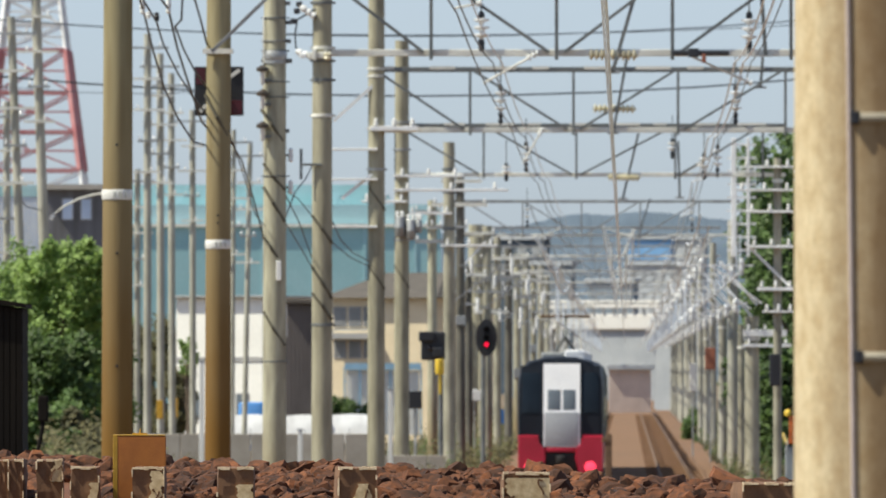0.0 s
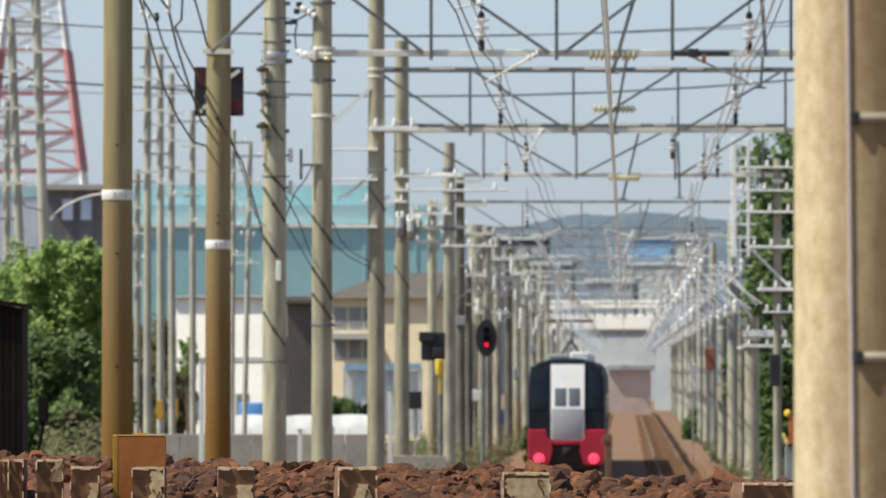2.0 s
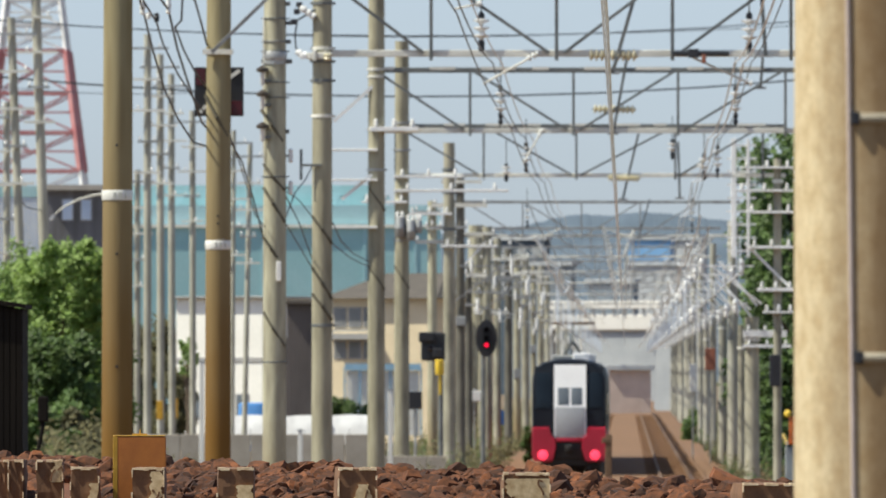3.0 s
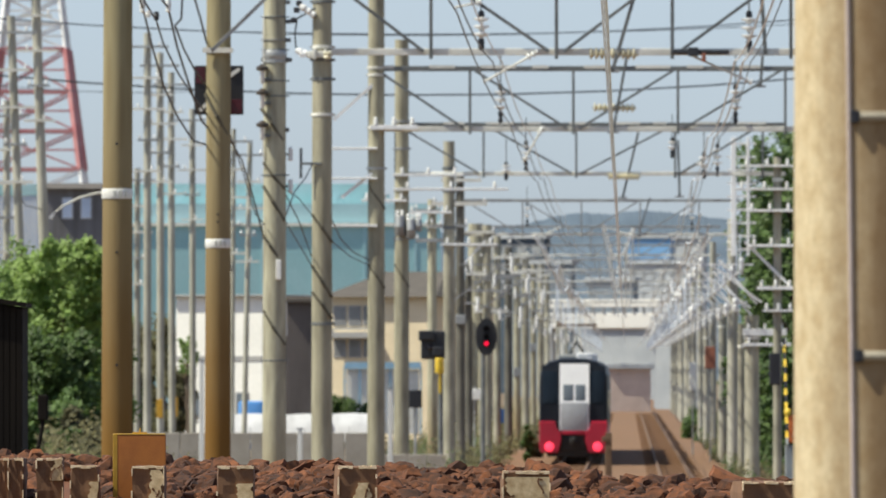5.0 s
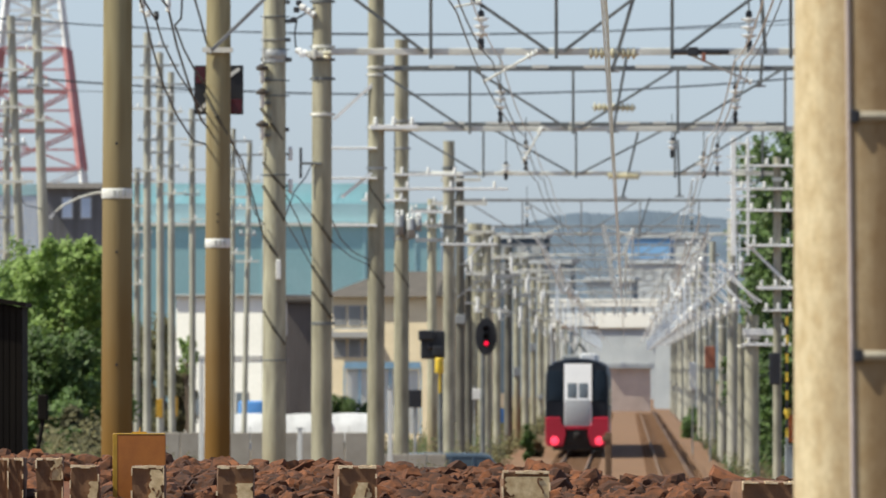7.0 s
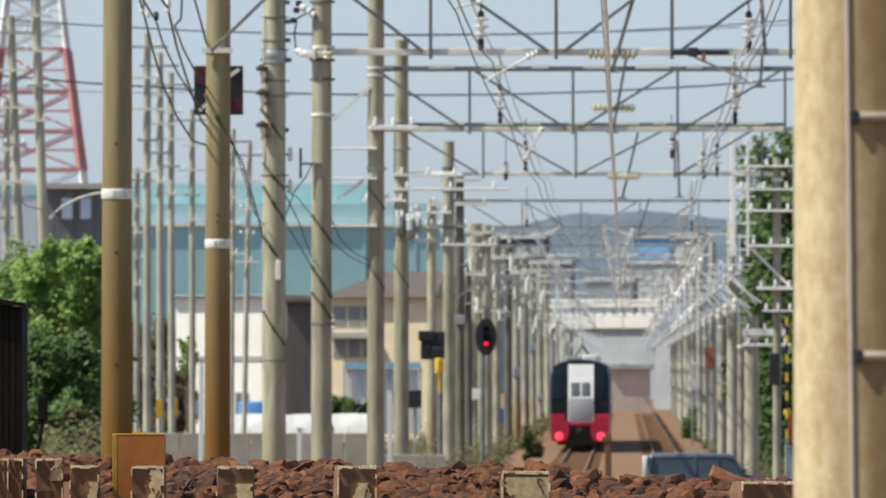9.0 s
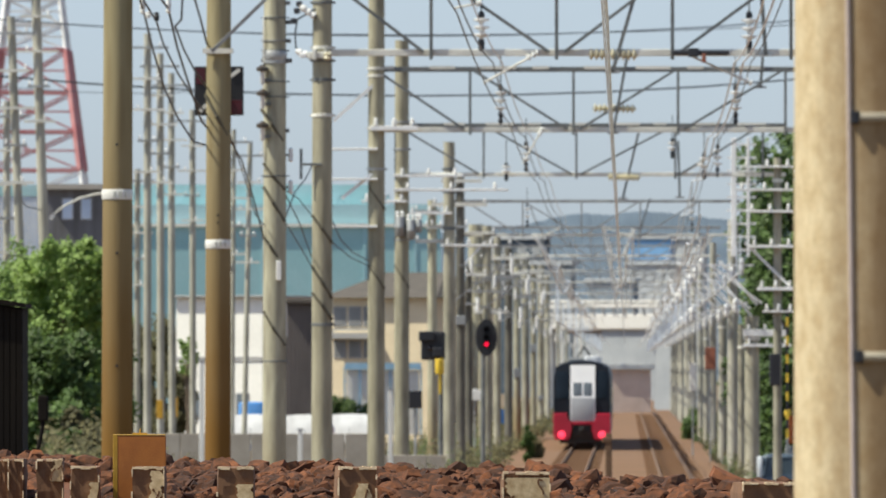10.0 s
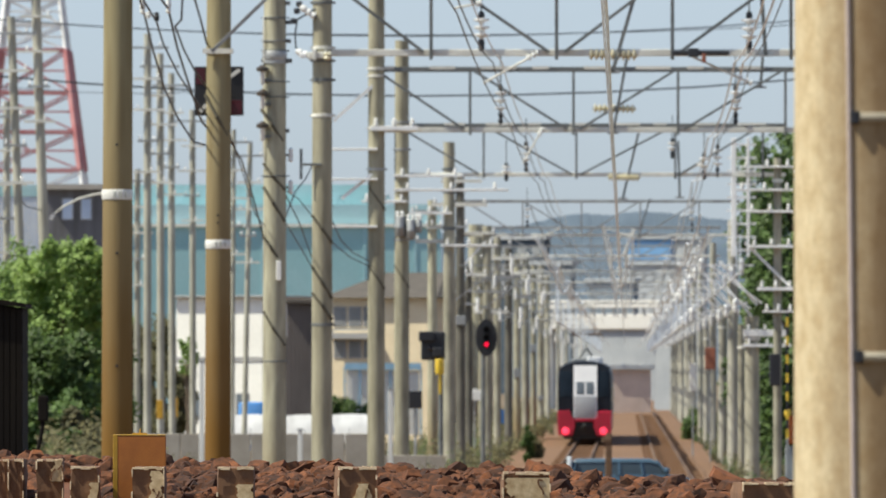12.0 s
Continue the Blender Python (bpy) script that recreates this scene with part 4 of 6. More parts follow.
def hangers():
    # dark drop arms under the portals
    for d, b0, e0, b1, e1 in ((164, 1122, -2, 1084, 128), (217, 1110, 100, 1085, 236), (267, 1130, 236, 1102, 352), (388, 1150, 352, 1130, 420), (164, 1345, -50, 1355, 98), (217, 1350, 100, 1346, 155), (267, 1200, 250, 1203, 350)):
        p = sight(b0, e0, d)
        t = thing("drop_arm", p, "dark steel drop arm hanging from a portal beam", "drop arm", "drop arms")
        part("arm", Mesh().bar((0, -.06, 0), sight(b1, e1, d) - p + Vector((0, -.06, 0)), .06, .06), STEEL_DARK, t)
        part("foot_clip", Mesh().bar(sight(b1, e1, d) - p + Vector((-.12, -.06, 0)), sight(b1, e1, d) - p + Vector((.12, -.06, 0)), .06, .05), STEEL, t)
    # short steady arms with insulators beside the contact lines
    for d, b0, e0, b1, e1 in ((164, 805, 15, 850, 6), (164, 855, 148, 952, 94), (164, 1210, 94, 1330, 148), (217, 925, 290, 960, 229), (267, 1205, 309, 1240, 290), (388, 960, 418, 990, 405), (388, 1060, 400, 1110, 417)):
        p = sight(b0, e0, d)
        t = thing("steady_arm", p, "pale steady arm holding an overhead wire", "steady arm", "steady arms")
        v = sight(b1, e1, d) - p
        part("tube", Mesh().tube([(0, -.07, 0), v + Vector((0, -.07, 0))], .018, 8), STEEL_PALE, t, smooth=True)
        for k in (.82, .9, .97):
            part("disc", Mesh().lathe([(.02, 0), (.055, .01), (.055, .03), (.02, .05)], v * k + Vector((0, -.07, 0)), v, 10), PORCELAIN, t, "white porcelain disc", True)
    # the dark sectioning switch on the nearest beam
    t = thing("line_switch", sight(1240, 94, 163.7), "dark line switch bar on a portal beam", "switch")
    part("bar", Mesh().box(wide(-50, 164), wide(50, 164), -.16, .27, -.035, .03, .01), CABLE, t)
    part("clamp", Mesh().box(wide(-22, 164), wide(-4, 164), -.2, -.06, -.07, .07, .01), CABLE, t)
    part("hinge", Mesh().box(wide(2, 164), wide(9, 164), -.2, -.1, -.16, -.02, .01), BRICK_RED, t, "small red-brown hinge block")
    # cantilevers on both rows of posts, into the distance
    # extra, whiter ones with bigger insulators on the right imitate white haze
    for d in (330, 360, 388, 424, 460, 495, 530, 565, 600, 645, 690, 740, 790, 845, 900):
        for side, px in ((-1, 1109 + 72357 / d), (1, 1109 - 96000 / d)):
            if side > 0 and d in (360, 424, 495, 565, 645, 740, 845):
                continue
            x = (px - 784) * d / F
            t = thing("cantilever", (x, d, 0), "pale steel catenary cantilever with white insulators", "cantilever", "cantilevers")
            steel, r = (STEEL_WHITE, .09) if side < 0 else (STEEL, .055)
            part("strut", Mesh().bar((side * -.36, -.2, 5.87), (side * 1.3, -.2, 7.1), .06, .06), steel, t)
            part("arm", Mesh().bar((side * -.1, -.2, 7.1), (side * 2.1, -.2, 7.1), .05, .05), steel, t)
            part("lower_arm", Mesh().bar((side * .1, -.2, 5.9), (side * 2.0, -.2, 5.45), .045, .045), steel, t)
            for k, z in ((.3, 7.1), (1.6, 7.1), (.5, 5.8), (1.9, 5.5), (2.1, 6.4)):
                part("insulator", Mesh().lathe([(.04, -.24), (r, -.14), (r, -.02), (.05, 0), (r, .05), (r, .16), (.04, .24)], (side * k, -.26, z), n=8), PORCELAIN, t, "white porcelain insulator", True)
            if d > 600:
                part("mast", Mesh().tube([(0, 0, -.3), (0, 0, 7.5)], [.16, .13], 10), CONCRETE_FAR, t, "pale concrete mast", True)
    # tall pale ladder frame beside the far posts
    t = thing("ladder_frame", sight(1300, 455, 330), "tall pale steel ladder frame on a catenary post", "ladder frame")
    H, W = wide(210, 330), wide(24, 330)
    for x in (0, W):
        part("rail", Mesh().box(x - (.05 if x else .11), x + .05, -.3, -.05, 0, H, .01), STEEL_WHITE, t)
    for i in range(9):
        part("rung", Mesh().box(-.25, W + .25, -.28, -.22, H * (i + .5) / 9 - .03, H * (i + .5) / 9 + .03), STEEL_WHITE, t)


hangers()


# ---- signals ----
def signal_head(b, e, d, label, lit, pole_b):
    t = thing("railway_signal", sight(b, e, d), label, "railway signal", "railway signals")
    u = d / F
    if lit:
        # oval backing board with hooded lamps
        m, n = Mesh(), 28
        ring = [(19 * u * math.sin(2 * math.pi * i / n), (33 * u * math.cos(2 * math.pi * i / n))) for i in range(n)]
        m.v = [(x, 0, z) for x, z in ring] + [(x, 0.06, z) for x, z in ring]
        m.f = [tuple(range(n)), tuple(range(2 * n - 1, n - 1, -1))] + [(i, (i + 1) % n, n + (i + 1) % n, n + i) for i in range(n)]
        part("backing_board", m, BLACK, t)
        for i, z in enumerate((14, 0, -12)):
            part("hood", Mesh().tube([(0, -0.25, z * u), (0, 0.0, z * u)], 6.2 * u, 14, caps=False), BLACK, t, smooth=True)
            part("lens", Mesh().lathe([(3.9 * u, 0), (3.0 * u, 0.03), (1.2 * u, 0.05)], (0, -0.012, z * u), (0, -1, 0), 14), RED_LIT if i == 2 else LENS_DARK, t, "glowing red lens" if i == 2 else "unlit lens", True)
    else:
        part("case", Mesh().box(-19 * u, 24 * u, -0.1, 0.3, -25 * u, 25 * u, 0.05), BLACK, t)
        part("hood", Mesh().box(-23 * u, 5 * u, -0.3, 0.1, 8 * u, 26 * u, 0.04), BLACK, t)
        part("hood", Mesh().box(2 * u, 20 * u, -0.3, 0.1, -20 * u, -2 * u, 0.04), BLACK, t)
        part("lens", Mesh().lathe([(6 * u, 0), (4 * u, 0.03), (1.5 * u, 0.05)], (-1 * u, -0.105, -4 * u), (0, -1, 0), 14), LENS_DARK, t, "unlit dark lens", True)
    z0 = -0.25 - sight(b, e, d).z
    part("mast", Mesh().tube([((pole_b - b) * u, 0.15, z0), ((pole_b - b) * u, 0.15, 0)], 0.07, 12), STEEL_DARK, t, smooth=True)
    part("arm", Mesh().box(min(0, (pole_b - b) * u), max(0.05, (pole_b - b) * u), 0.08, 0.16, -3 * u, 3 * u), STEEL_DARK, t)


RED_LIT = material("lit_red_lens", (0.9, 0.01, 0.05), 0.3, emit=1.3, size=1, grain=0.1)
LENS_DARK = material("dark_lens", (0.03, 0.02, 0.02), 0.15, size=1, grain=0.1)
signal_head(861, 598, 300, "black oval railway signal showing a red light", True, 855)
signal_head(764, 613, 280, "black hooded level crossing lamp case on a mast", False, 780)
t = thing("yellow_marker", sight(778, 650, 279.3), "yellow plastic sleeve on a signal mast", "marker")
part("sleeve", Mesh().lathe([(0.11, -.2), (0.12, -.18), (0.12, .2), (0.1, .22)], (0, 0, 0), n=12), YELLOW_BRIGHT, t, smooth=True)
part("tail", Mesh().box(-0.03, 0.05, -0.02, 0.02, -0.75, -0.2, 0.01), YELLOW_BRIGHT, t)


# ---- the train ----
NAVY = material("navy_black_paint", (0.010, 0.013, 0.019), 0.45, second=(0.014, 0.017, 0.024), size=2, grain=0.1)
TRAIN_WHITE = material("white_train_paint", (0.80, 0.80, 0.80), 0.35, second=(0.72, 0.72, 0.73), size=1, grain=0.1)
TRAIN_GREY = material("silver_grey_paint", (0.40, 0.41, 0.43), 0.35, second=(0.35, 0.36, 0.38), size=1, grain=0.1)
TRAIN_RED = material("red_train_paint", (0.43, 0.012, 0.038), 0.4, second=(0.35, 0.01, 0.03), size=1, grain=0.1)
TAIL_LIT = material("lit_tail_lamp", (1.0, 0.05, 0.10), 0.3, emit=1.1, size=1, grain=0.1)
SCREEN = material("dark_windscreen", (0.012, 0.018, 0.026), 0.08, size=1, grain=0.1)
PANE = material("grey_pane", (0.15, 0.175, 0.20), 0.12, size=1, grain=0.1)
for glossy in (SCREEN, NAVY):
    glossy.node_tree.nodes["Principled BSDF"].inputs["Specular IOR Level"].default_value = 0.2
UNDER = material("underframe_black", (0.025, 0.022, 0.02), 0.8, size=0.5, grain=0.05)


def lean_back(m):
    """Slants the upper half of the train's end away from the buffers."""
    m.v = [(x, y + (max(0.0, z - 2.3) * 0.22 if y < 0.6 else 0.0), z) for x, y, z in m.v]
    return m


def coach(t, y0, L):
    prof = [(1.22, 0.95), (1.33, 1.05), (1.37, 1.5), (1.37, 3.05), (1.35, 3.45), (1.25, 3.78), (1.0, 4.0), (0.5, 4.13), (0, 4.15)]
    prof = prof + [(-x, z) for x, z in reversed(prof[:-1])]
    m, n = Mesh(), len(prof)
    rings = ((y0, 0.965, 0.0), (y0 + 0.12, 0.99, 0.0), (y0 + 0.4, 1.0, 0.0), (y0 + L - 0.4, 1.0, 0.0), (y0 + L, 0.95, 0.0))
    for y, s, _ in rings:
        m.v += [(x * s, y, 0.95 + (z - 0.95) * (0.5 + 0.5 * s)) for x, z in prof]
    for i in range(len(rings) - 1):
        for j in range(n):
            m.f.append((i * n + j, i * n + (j + 1) % n, (i + 1) * n + (j + 1) % n, (i + 1) * n + j))
    m.f += [tuple(range(n)), tuple(range(len(rings) * n - 1, (len(rings) - 1) * n - 1, -1))]
    if y0 == 0:
        lean_back(m)
    body = part("coach_body", m, NAVY, t, "navy-black coach body", True)
    for s in (-1, 1):
        for i in range(8):
            y = y0 + 2.2 + i * 2.0
            part("side_window", Mesh().box(s * 1.372 - 0.012, s * 1.372 + 0.012, y, y + 1.5, 2.0, 2.8, 0.01), SCREEN, body)
        part("red_skirt", Mesh().box(s * 1.30 - 0.05, s * 1.30 + 0.05, y0 + 0.5, y0 + L - 0.5, 0.45, 1.5, 0.03), TRAIN_RED, body, "red side skirt")
    for k in (3.2, L - 3.2):
        bg = part("bogie", Mesh().box(-0.95, 0.95, y0 + k - 1.3, y0 + k + 1.3, 0.35, 0.75, 0.05).box(-1.1, -0.9, y0 + k - 1.5, y0 + k + 1.5, 0.3, 0.6, 0.04).box(0.9, 1.1, y0 + k - 1.5, y0 + k + 1.5, 0.3, 0.6, 0.04), UNDER, t)
        for dy in (-1.05, 1.05):
            for s in (-0.56, 0.56):
                part("wheel", Mesh().lathe([(0.2, -.06), (0.43, -.06), (0.46, -.03), (0.43, .06), (0.2, .06)], (s, y0 + k + dy, 0.43), (1, 0, 0), 20), RAIL, bg, smooth=True)
    part("roof_unit", Mesh().box(0.12, 0.8, y0 + 2.2, y0 + 4.2, 4.0, 4.36, 0.06), TRAIN_WHITE, body, "white roof unit")
    part("roof_unit", Mesh().box(-0.7, 0.7, y0 + 8.5, y0 + 11.5, 4.0, 4.3, 0.08), GREY_PAINT, body, "grey roof unit")


def build_train():
    t = thing("train", (track_x(325), 325, 0), "departing navy and white express train with lit red tail lamps", "train")
    for i in range(4):
        coach(t, 0.0 + i * 19.2, 18.8)
    # rear end
    e = part("end_mask", lean_back(Mesh().box(-1.27, 1.27, -0.10, 0.05, 0.95, 2.3).box(-1.27, 1.27, -0.10, 0.05, 2.3, 3.85)), NAVY, t, "dark end mask", True)
    for s in (-1, 1):
        part("windscreen", lean_back(Mesh().box(*sorted((s * 0.66, s * 1.22)), -0.125, -0.09, 2.32, 3.62, 0.03)), SCREEN, e, "dark side windscreen", True)
        outline = [(1.36, 1.62), (0.72, 1.62), (0.66, 1.36), (0.50, 1.20), (0.47, 0.86), (0.60, 0.40), (0.72, 0.34), (1.28, 0.36), (1.36, 0.60)]
        corner, n = Mesh(), len(outline)
        for y, k in ((0.3, 1.0), (-0.20, 1.0), (-0.29, 0.95)):
            corner.v += [(s * (0.95 + (x - 0.95) * k), y, 0.98 + (z - 0.98) * k) for x, z in outline]
        corner.f = [(i * n + j, i * n + (j + 1) % n, i * n + n + (j + 1) % n, i * n + n + j) for i in range(2) for j in range(n)] + [tuple(range(2 * n, 3 * n)), tuple(range(n))]
        r = part("red_corner", corner, TRAIN_RED, t, "red lower corner fairing")
        part("tail_lamp", Mesh().lathe([(0.19, 0), (0.18, 0.03), (0.09, 0.06)], (s * 0.96, -0.286, 0.60), (0, -1, 0), 16), TAIL_LIT, r, "lit red tail lamp", True)
    g = part("gangway_door", lean_back(Mesh().box(-0.55, 0.63, -0.20, 0.0, 1.25, 2.31).box(-0.55, 0.63, -0.20, 0.0, 2.31, 3.92)), TRAIN_WHITE, t, "white gangway end door", True)
    part("door_panel", Mesh().box(-0.50, 0.58, -0.215, -0.19, 1.27, 2.36, 0.02), TRAIN_GREY, g, "silver-grey lower panel", True)
    for x0, x1 in ((-0.41, 0.0), (0.08, 0.48)):
        part("pane", lean_back(Mesh().box(x0, x1, -0.213, -0.19, 2.44, 3.08, 0.02)), PANE, g, "grey window pane", True)
    part("red_sill", Mesh().box(-0.49, 0.49, -0.21, 0.0, 1.08, 1.245, 0.03), TRAIN_RED, t, "red sill under the end door", True)
    part("apron", Mesh().box(-0.56, 0.56, -0.14, 0.2, 0.45, 1.07, 0.05), UNDER, t, "black end apron", True)
    part("coupler", Mesh().box(-0.14, 0.14, -0.6, 0.1, 0.7, 0.98, 0.04).box(-0.07, 0.07, -0.7, -0.55, 0.76, 0.94, 0.02), UNDER, t, "black coupler", True)
    part("obstacle_guard", Mesh().box(-1.05, 1.05, -0.05, 0.1, 0.2, 0.62, 0.04), UNDER, t, "black obstacle guard", True)
    pan = part("pantograph", Mesh().bar((-0.5, 26.6, 4.1), (0, 25.8, 4.85), .07).bar((0.5, 26.6, 4.1), (0, 25.8, 4.85), .07).bar((0, 25.8, 4.85), (0, 26.8, 5.55), .08), STEEL_DARK, t, "raised pantograph")
    part("collector_head", Mesh().box(-0.86, 0.86, 26.6, 26.75, 5.52, 5.62, .02).box(-0.86, 0.86, 27.0, 27.15, 5.52, 5.62, .02).bar((-0.5, 26.6, 5.53), (-0.5, 27.15, 5.53), .05).bar((0.5, 26.6, 5.53), (0.5, 27.15, 5.53), .05), RUST, pan, "rust-brown collector head")
    return t


train = build_train()


# ---- cars ----
CAR_BLUE = material("dark_blue_car_paint", (0.06, 0.085, 0.115), 0.2, second=(0.065, 0.09, 0.12), size=1, grain=0.1)
CAR_STEEL = material("slate_blue_car_paint", (0.07, 0.12, 0.17), 0.2, second=(0.075, 0.125, 0.175), size=1, grain=0.1)
CAR_WHITE = material("white_car_paint", (0.88, 0.88, 0.87), 0.3, size=1, grain=0.1)
CAR_GLASS = material("car_glass", (0.05, 0.07, 0.085), 0.06, size=1, grain=0.1)
TYRE = material("tyre_rubber", (0.02, 0.02, 0.02), 0.85, size=0.3, grain=0.03)
LAMP = material("clear_lamp", (0.75, 0.78, 0.8), 0.1, size=1, grain=0.1)


def loft(m, rings):
    n = len(rings[0])
    k = len(m.v)
    for r in rings:
        m.v += r
    for i in range(len(rings) - 1):
        for j in range(n):
            m.f.append((k + i * n + j, k + i * n + (j + 1) % n, k + (i + 1) * n + (j + 1) % n, k + (i + 1) * n + j))
    m.f += [tuple(k + j for j in range(n)), tuple(k + (len(rings) - 1) * n + j for j in reversed(range(n)))]
    return m


def build_car(name, at, paint, label, rz, L=3.4, H=1.46, group="cars"):
    """A small upright wagon whose nose points along its own x axis, on the ground at its origin."""
    t = thing(name, at, label, "car", group, rz=rz)
    W = 0.72
    low = Mesh()
    side = [(-L / 2, .5, .35, .66), (-L / 2 + .06, .93, .24, W - .03), (-L / 2 + .5, .96, .22, W), (0, .95, .22, W), (L / 2 - .8, .94, .22, W), (L / 2 - .2, .86, .22, W - .05), (L / 2, .5, .32, .64)]
    loft(low, [[(x, -w, z0), (x, -w - .01, (z0 + z1) / 2), (x, -w + .05, z1), (x, w - .05, z1), (x, w + .01, (z0 + z1) / 2), (x, w, z0)] for x, z1, z0, w in side])
    part("body", low, paint, t, smooth=True)
    x0, x1 = -L / 2 + .05, L / 2 - .72
    cab = Mesh()
    loft(cab, [[(x, -w0, .9), (x + dx, -w1, z), (x + dx, w1, z), (x, w0, .9)] for x, dx, z, w0, w1 in
               ((x0 + .02, .06, H - .1, .66, .56), (x0 + .2, .04, H - .03, .67, .6), (-.3, 0, H - .02, .68, .61), (x1 - .45, -.05, H - .03, .67, .6), (x1, -.28, H - .12, .66, .58))])
    part("cabin_glass", cab, CAR_GLASS, t, "dark window glass", True)
    roof = Mesh()
    loft(roof, [[(x, -w, z - .06), (x, -w + .05, z + .02), (x, 0, z + .03), (x, w - .05, z + .02), (x, w, z - .06), (x, 0, z - .03)] for x, z, w in
                ((x0 + .06, H - .08, .6), (x0 + .2, H - .01, .63), (-.3, H, .64), (x1 - .5, H - .01, .63), (x1 - .28, H - .07, .6))])
    part("roof", roof, paint, t, smooth=True)
    for s in (-1, 1):
        for xa, xb, w in ((x0 + .04, x0 + .12, .16), (-.35, -.35, .07), (.3, .25, .07), (x1 - .02, x1 - .3, .09)):
            part("pillar", Mesh().bar((xa, s * .685, .92), (xb, s * .61, H - .06), w, .05), paint, t)
        for x in (-L / 2 + .55, L / 2 - .5):
            w = part("wheel", Mesh().lathe([(.18, -.08), (.26, -.08), (.28, -.05), (.28, .05), (.26, .08), (.18, .08)], (x, s * .66, .28), (0, 1, 0), 20), TYRE, t, smooth=True)
            part("rim", Mesh().lathe([(.17, -.084), (.15, -.07), (.05, -.075), (.05, .075), (.15, .07), (.17, .084)], (x, s * .66, .28), (0, 1, 0), 16), STEEL, w, smooth=True)
        part("headlamp", Mesh().box(L / 2 - .3, L / 2 - .05, *sorted((s * .38, s * .64)), .62, .8, .04), LAMP, t, "clear headlamp", True)
        # tall pale block stands in for the white glint at the rear pillar
        part("tail_lamp", Mesh().box(-L / 2 - .01, -L / 2 + .1, *sorted((s * .56, s * .72)), .85, 1.42, .03), LAMP, t, "pale tail lamp block imitating a white glint", True)
        part("mirror", Mesh().box(x1 - .12, x1 + .02, *sorted((s * .72, s * .86)), .98, 1.12, .04), paint, t, smooth=True)
    return t


CAR_Y = 270.0
car_a = build_car("car", (-5, CAR_Y, 0), CAR_BLUE, "dark blue small wagon crossing the tracks on the level crossing", 12)
car_b = build_car("car", (-15, CAR_Y, 0), CAR_STEEL, "slate-blue small wagon driving over the level crossing", 12, L=3.4, H=1.34)
road = Mesh().box(-120, 120, CAR_Y - 3, CAR_Y + 3, -0.33, 0.0)
tagged(part("road", road, material("asphalt", (0.055, 0.054, 0.052), 0.9, size=1.5, grain=0.03)), "worn asphalt road over the level crossing", "road", kind="structure")


# ---- greenery ----
def foliage(m, rng, c, r, n, leaf=0.12):
    """Loose leaves round a centre, more of them near the outside."""
    for _ in range(n):
        d = Vector((rng.gauss(0, 1), rng.gauss(0, 1), rng.gauss(0, 1))).normalized()
        p = Vector(c) + Vector((d.x * r[0], d.y * r[1], d.z * r[2])) * rng.uniform(0.15, 1.0) ** 0.6
        up = Vector((rng.gauss(-0.25, 0.7), rng.gauss(-0.35, 0.7), abs(rng.gauss(0, 0.6)) + 0.35)).normalized()
        a = up.cross(Vector((rng.gauss(0, 1), rng.gauss(0, 1), rng.gauss(0, 1)))).normalized()
        b = up.cross(a)
        s = leaf * rng.uniform(0.6, 1.4)
        m.add([p - a * s, p + b * s * .5, p + a * s, p - b * s * .5], [(0, 1, 2, 3)])


def spray(m, rng, c, out, length, n, leaf):
    """Leaves along one twig that reaches from a centre outwards and upwards."""
    for _ in range(n):
        k = rng.random() ** 0.7
        w = length * 0.30 * (1.1 - 0.7 * k)
        p = Vector(c) + out * (length * k) + Vector((rng.gauss(0, w), rng.gauss(0, w), rng.gauss(0, w) - 0.1 * k * length))
        up = Vector((rng.gauss(-0.35, 0.6), rng.gauss(-0.35, 0.6), abs(rng.gauss(0, 0.5)) + 0.45)).normalized()
        a = up.cross(Vector((rng.gauss(0, 1), rng.gauss(0, 1), rng.gauss(0, 1)))).normalized()
        b = up.cross(a)
        q = leaf * rng.uniform(0.6, 1.4)
        m.add([p - a * q, p + b * q * .5, p + a * q, p - b * q * .5], [(0, 1, 2, 3)])


def tree(at, height, crown, leaf_mat, label, seed, clumps=26, leaves=260, leaf=0.12, name="tree", low=0.25):
    rng = random.Random(seed)
    t = thing(name, at, label, "tree" if name == "tree" else "bush", "greenery")
    trunk = Mesh().tube([(0, 0, -0.2), (0.05, 0, height * .3), (-.05, 0.05, height * .6), (0, 0, height * .85)], [height * .028, height * .022, height * .014, height * .005], 8)
    for i in range(7):
        a = i * 2.4
        z = height * (0.25 + 0.07 * i)
        trunk.tube([(0, 0, z), (math.cos(a) * crown * .4, math.sin(a) * crown * .4, z + height * .1), (math.cos(a) * crown * .75, math.sin(a) * crown * .75, z + height * .16)], [height * .01, height * .006, height * .002], 5)
    part("trunk", trunk, BARK, t)
    m = Mesh()
    for i in range(clumps):
        a, k = rng.uniform(0, 6.28), rng.random()
        z = height * (low + (0.97 - low) * k)
        rad = crown * rng.random() ** 0.4 * (1 - 0.75 * abs(k - 0.4) ** 1.5) * rng.uniform(0.8, 1.15)
        c = (math.cos(a) * rad, math.sin(a) * rad, z)
        if name == "tree":
            out = Vector((math.cos(a) + rng.gauss(0, .5), math.sin(a) + rng.gauss(0, .5), rng.gauss(.9, .5))).normalized()
            spray(m, rng, c, out, crown * rng.uniform(0.25, 0.6), leaves, leaf)
        else:
            q = crown * rng.uniform(0.3, 0.6)
            foliage(m, rng, c, (q * rng.uniform(.6, 1.1), q * rng.uniform(.6, 1.1), q * rng.uniform(.7, 1.5)), leaves, leaf)
    part("crown", m, leaf_mat, t)


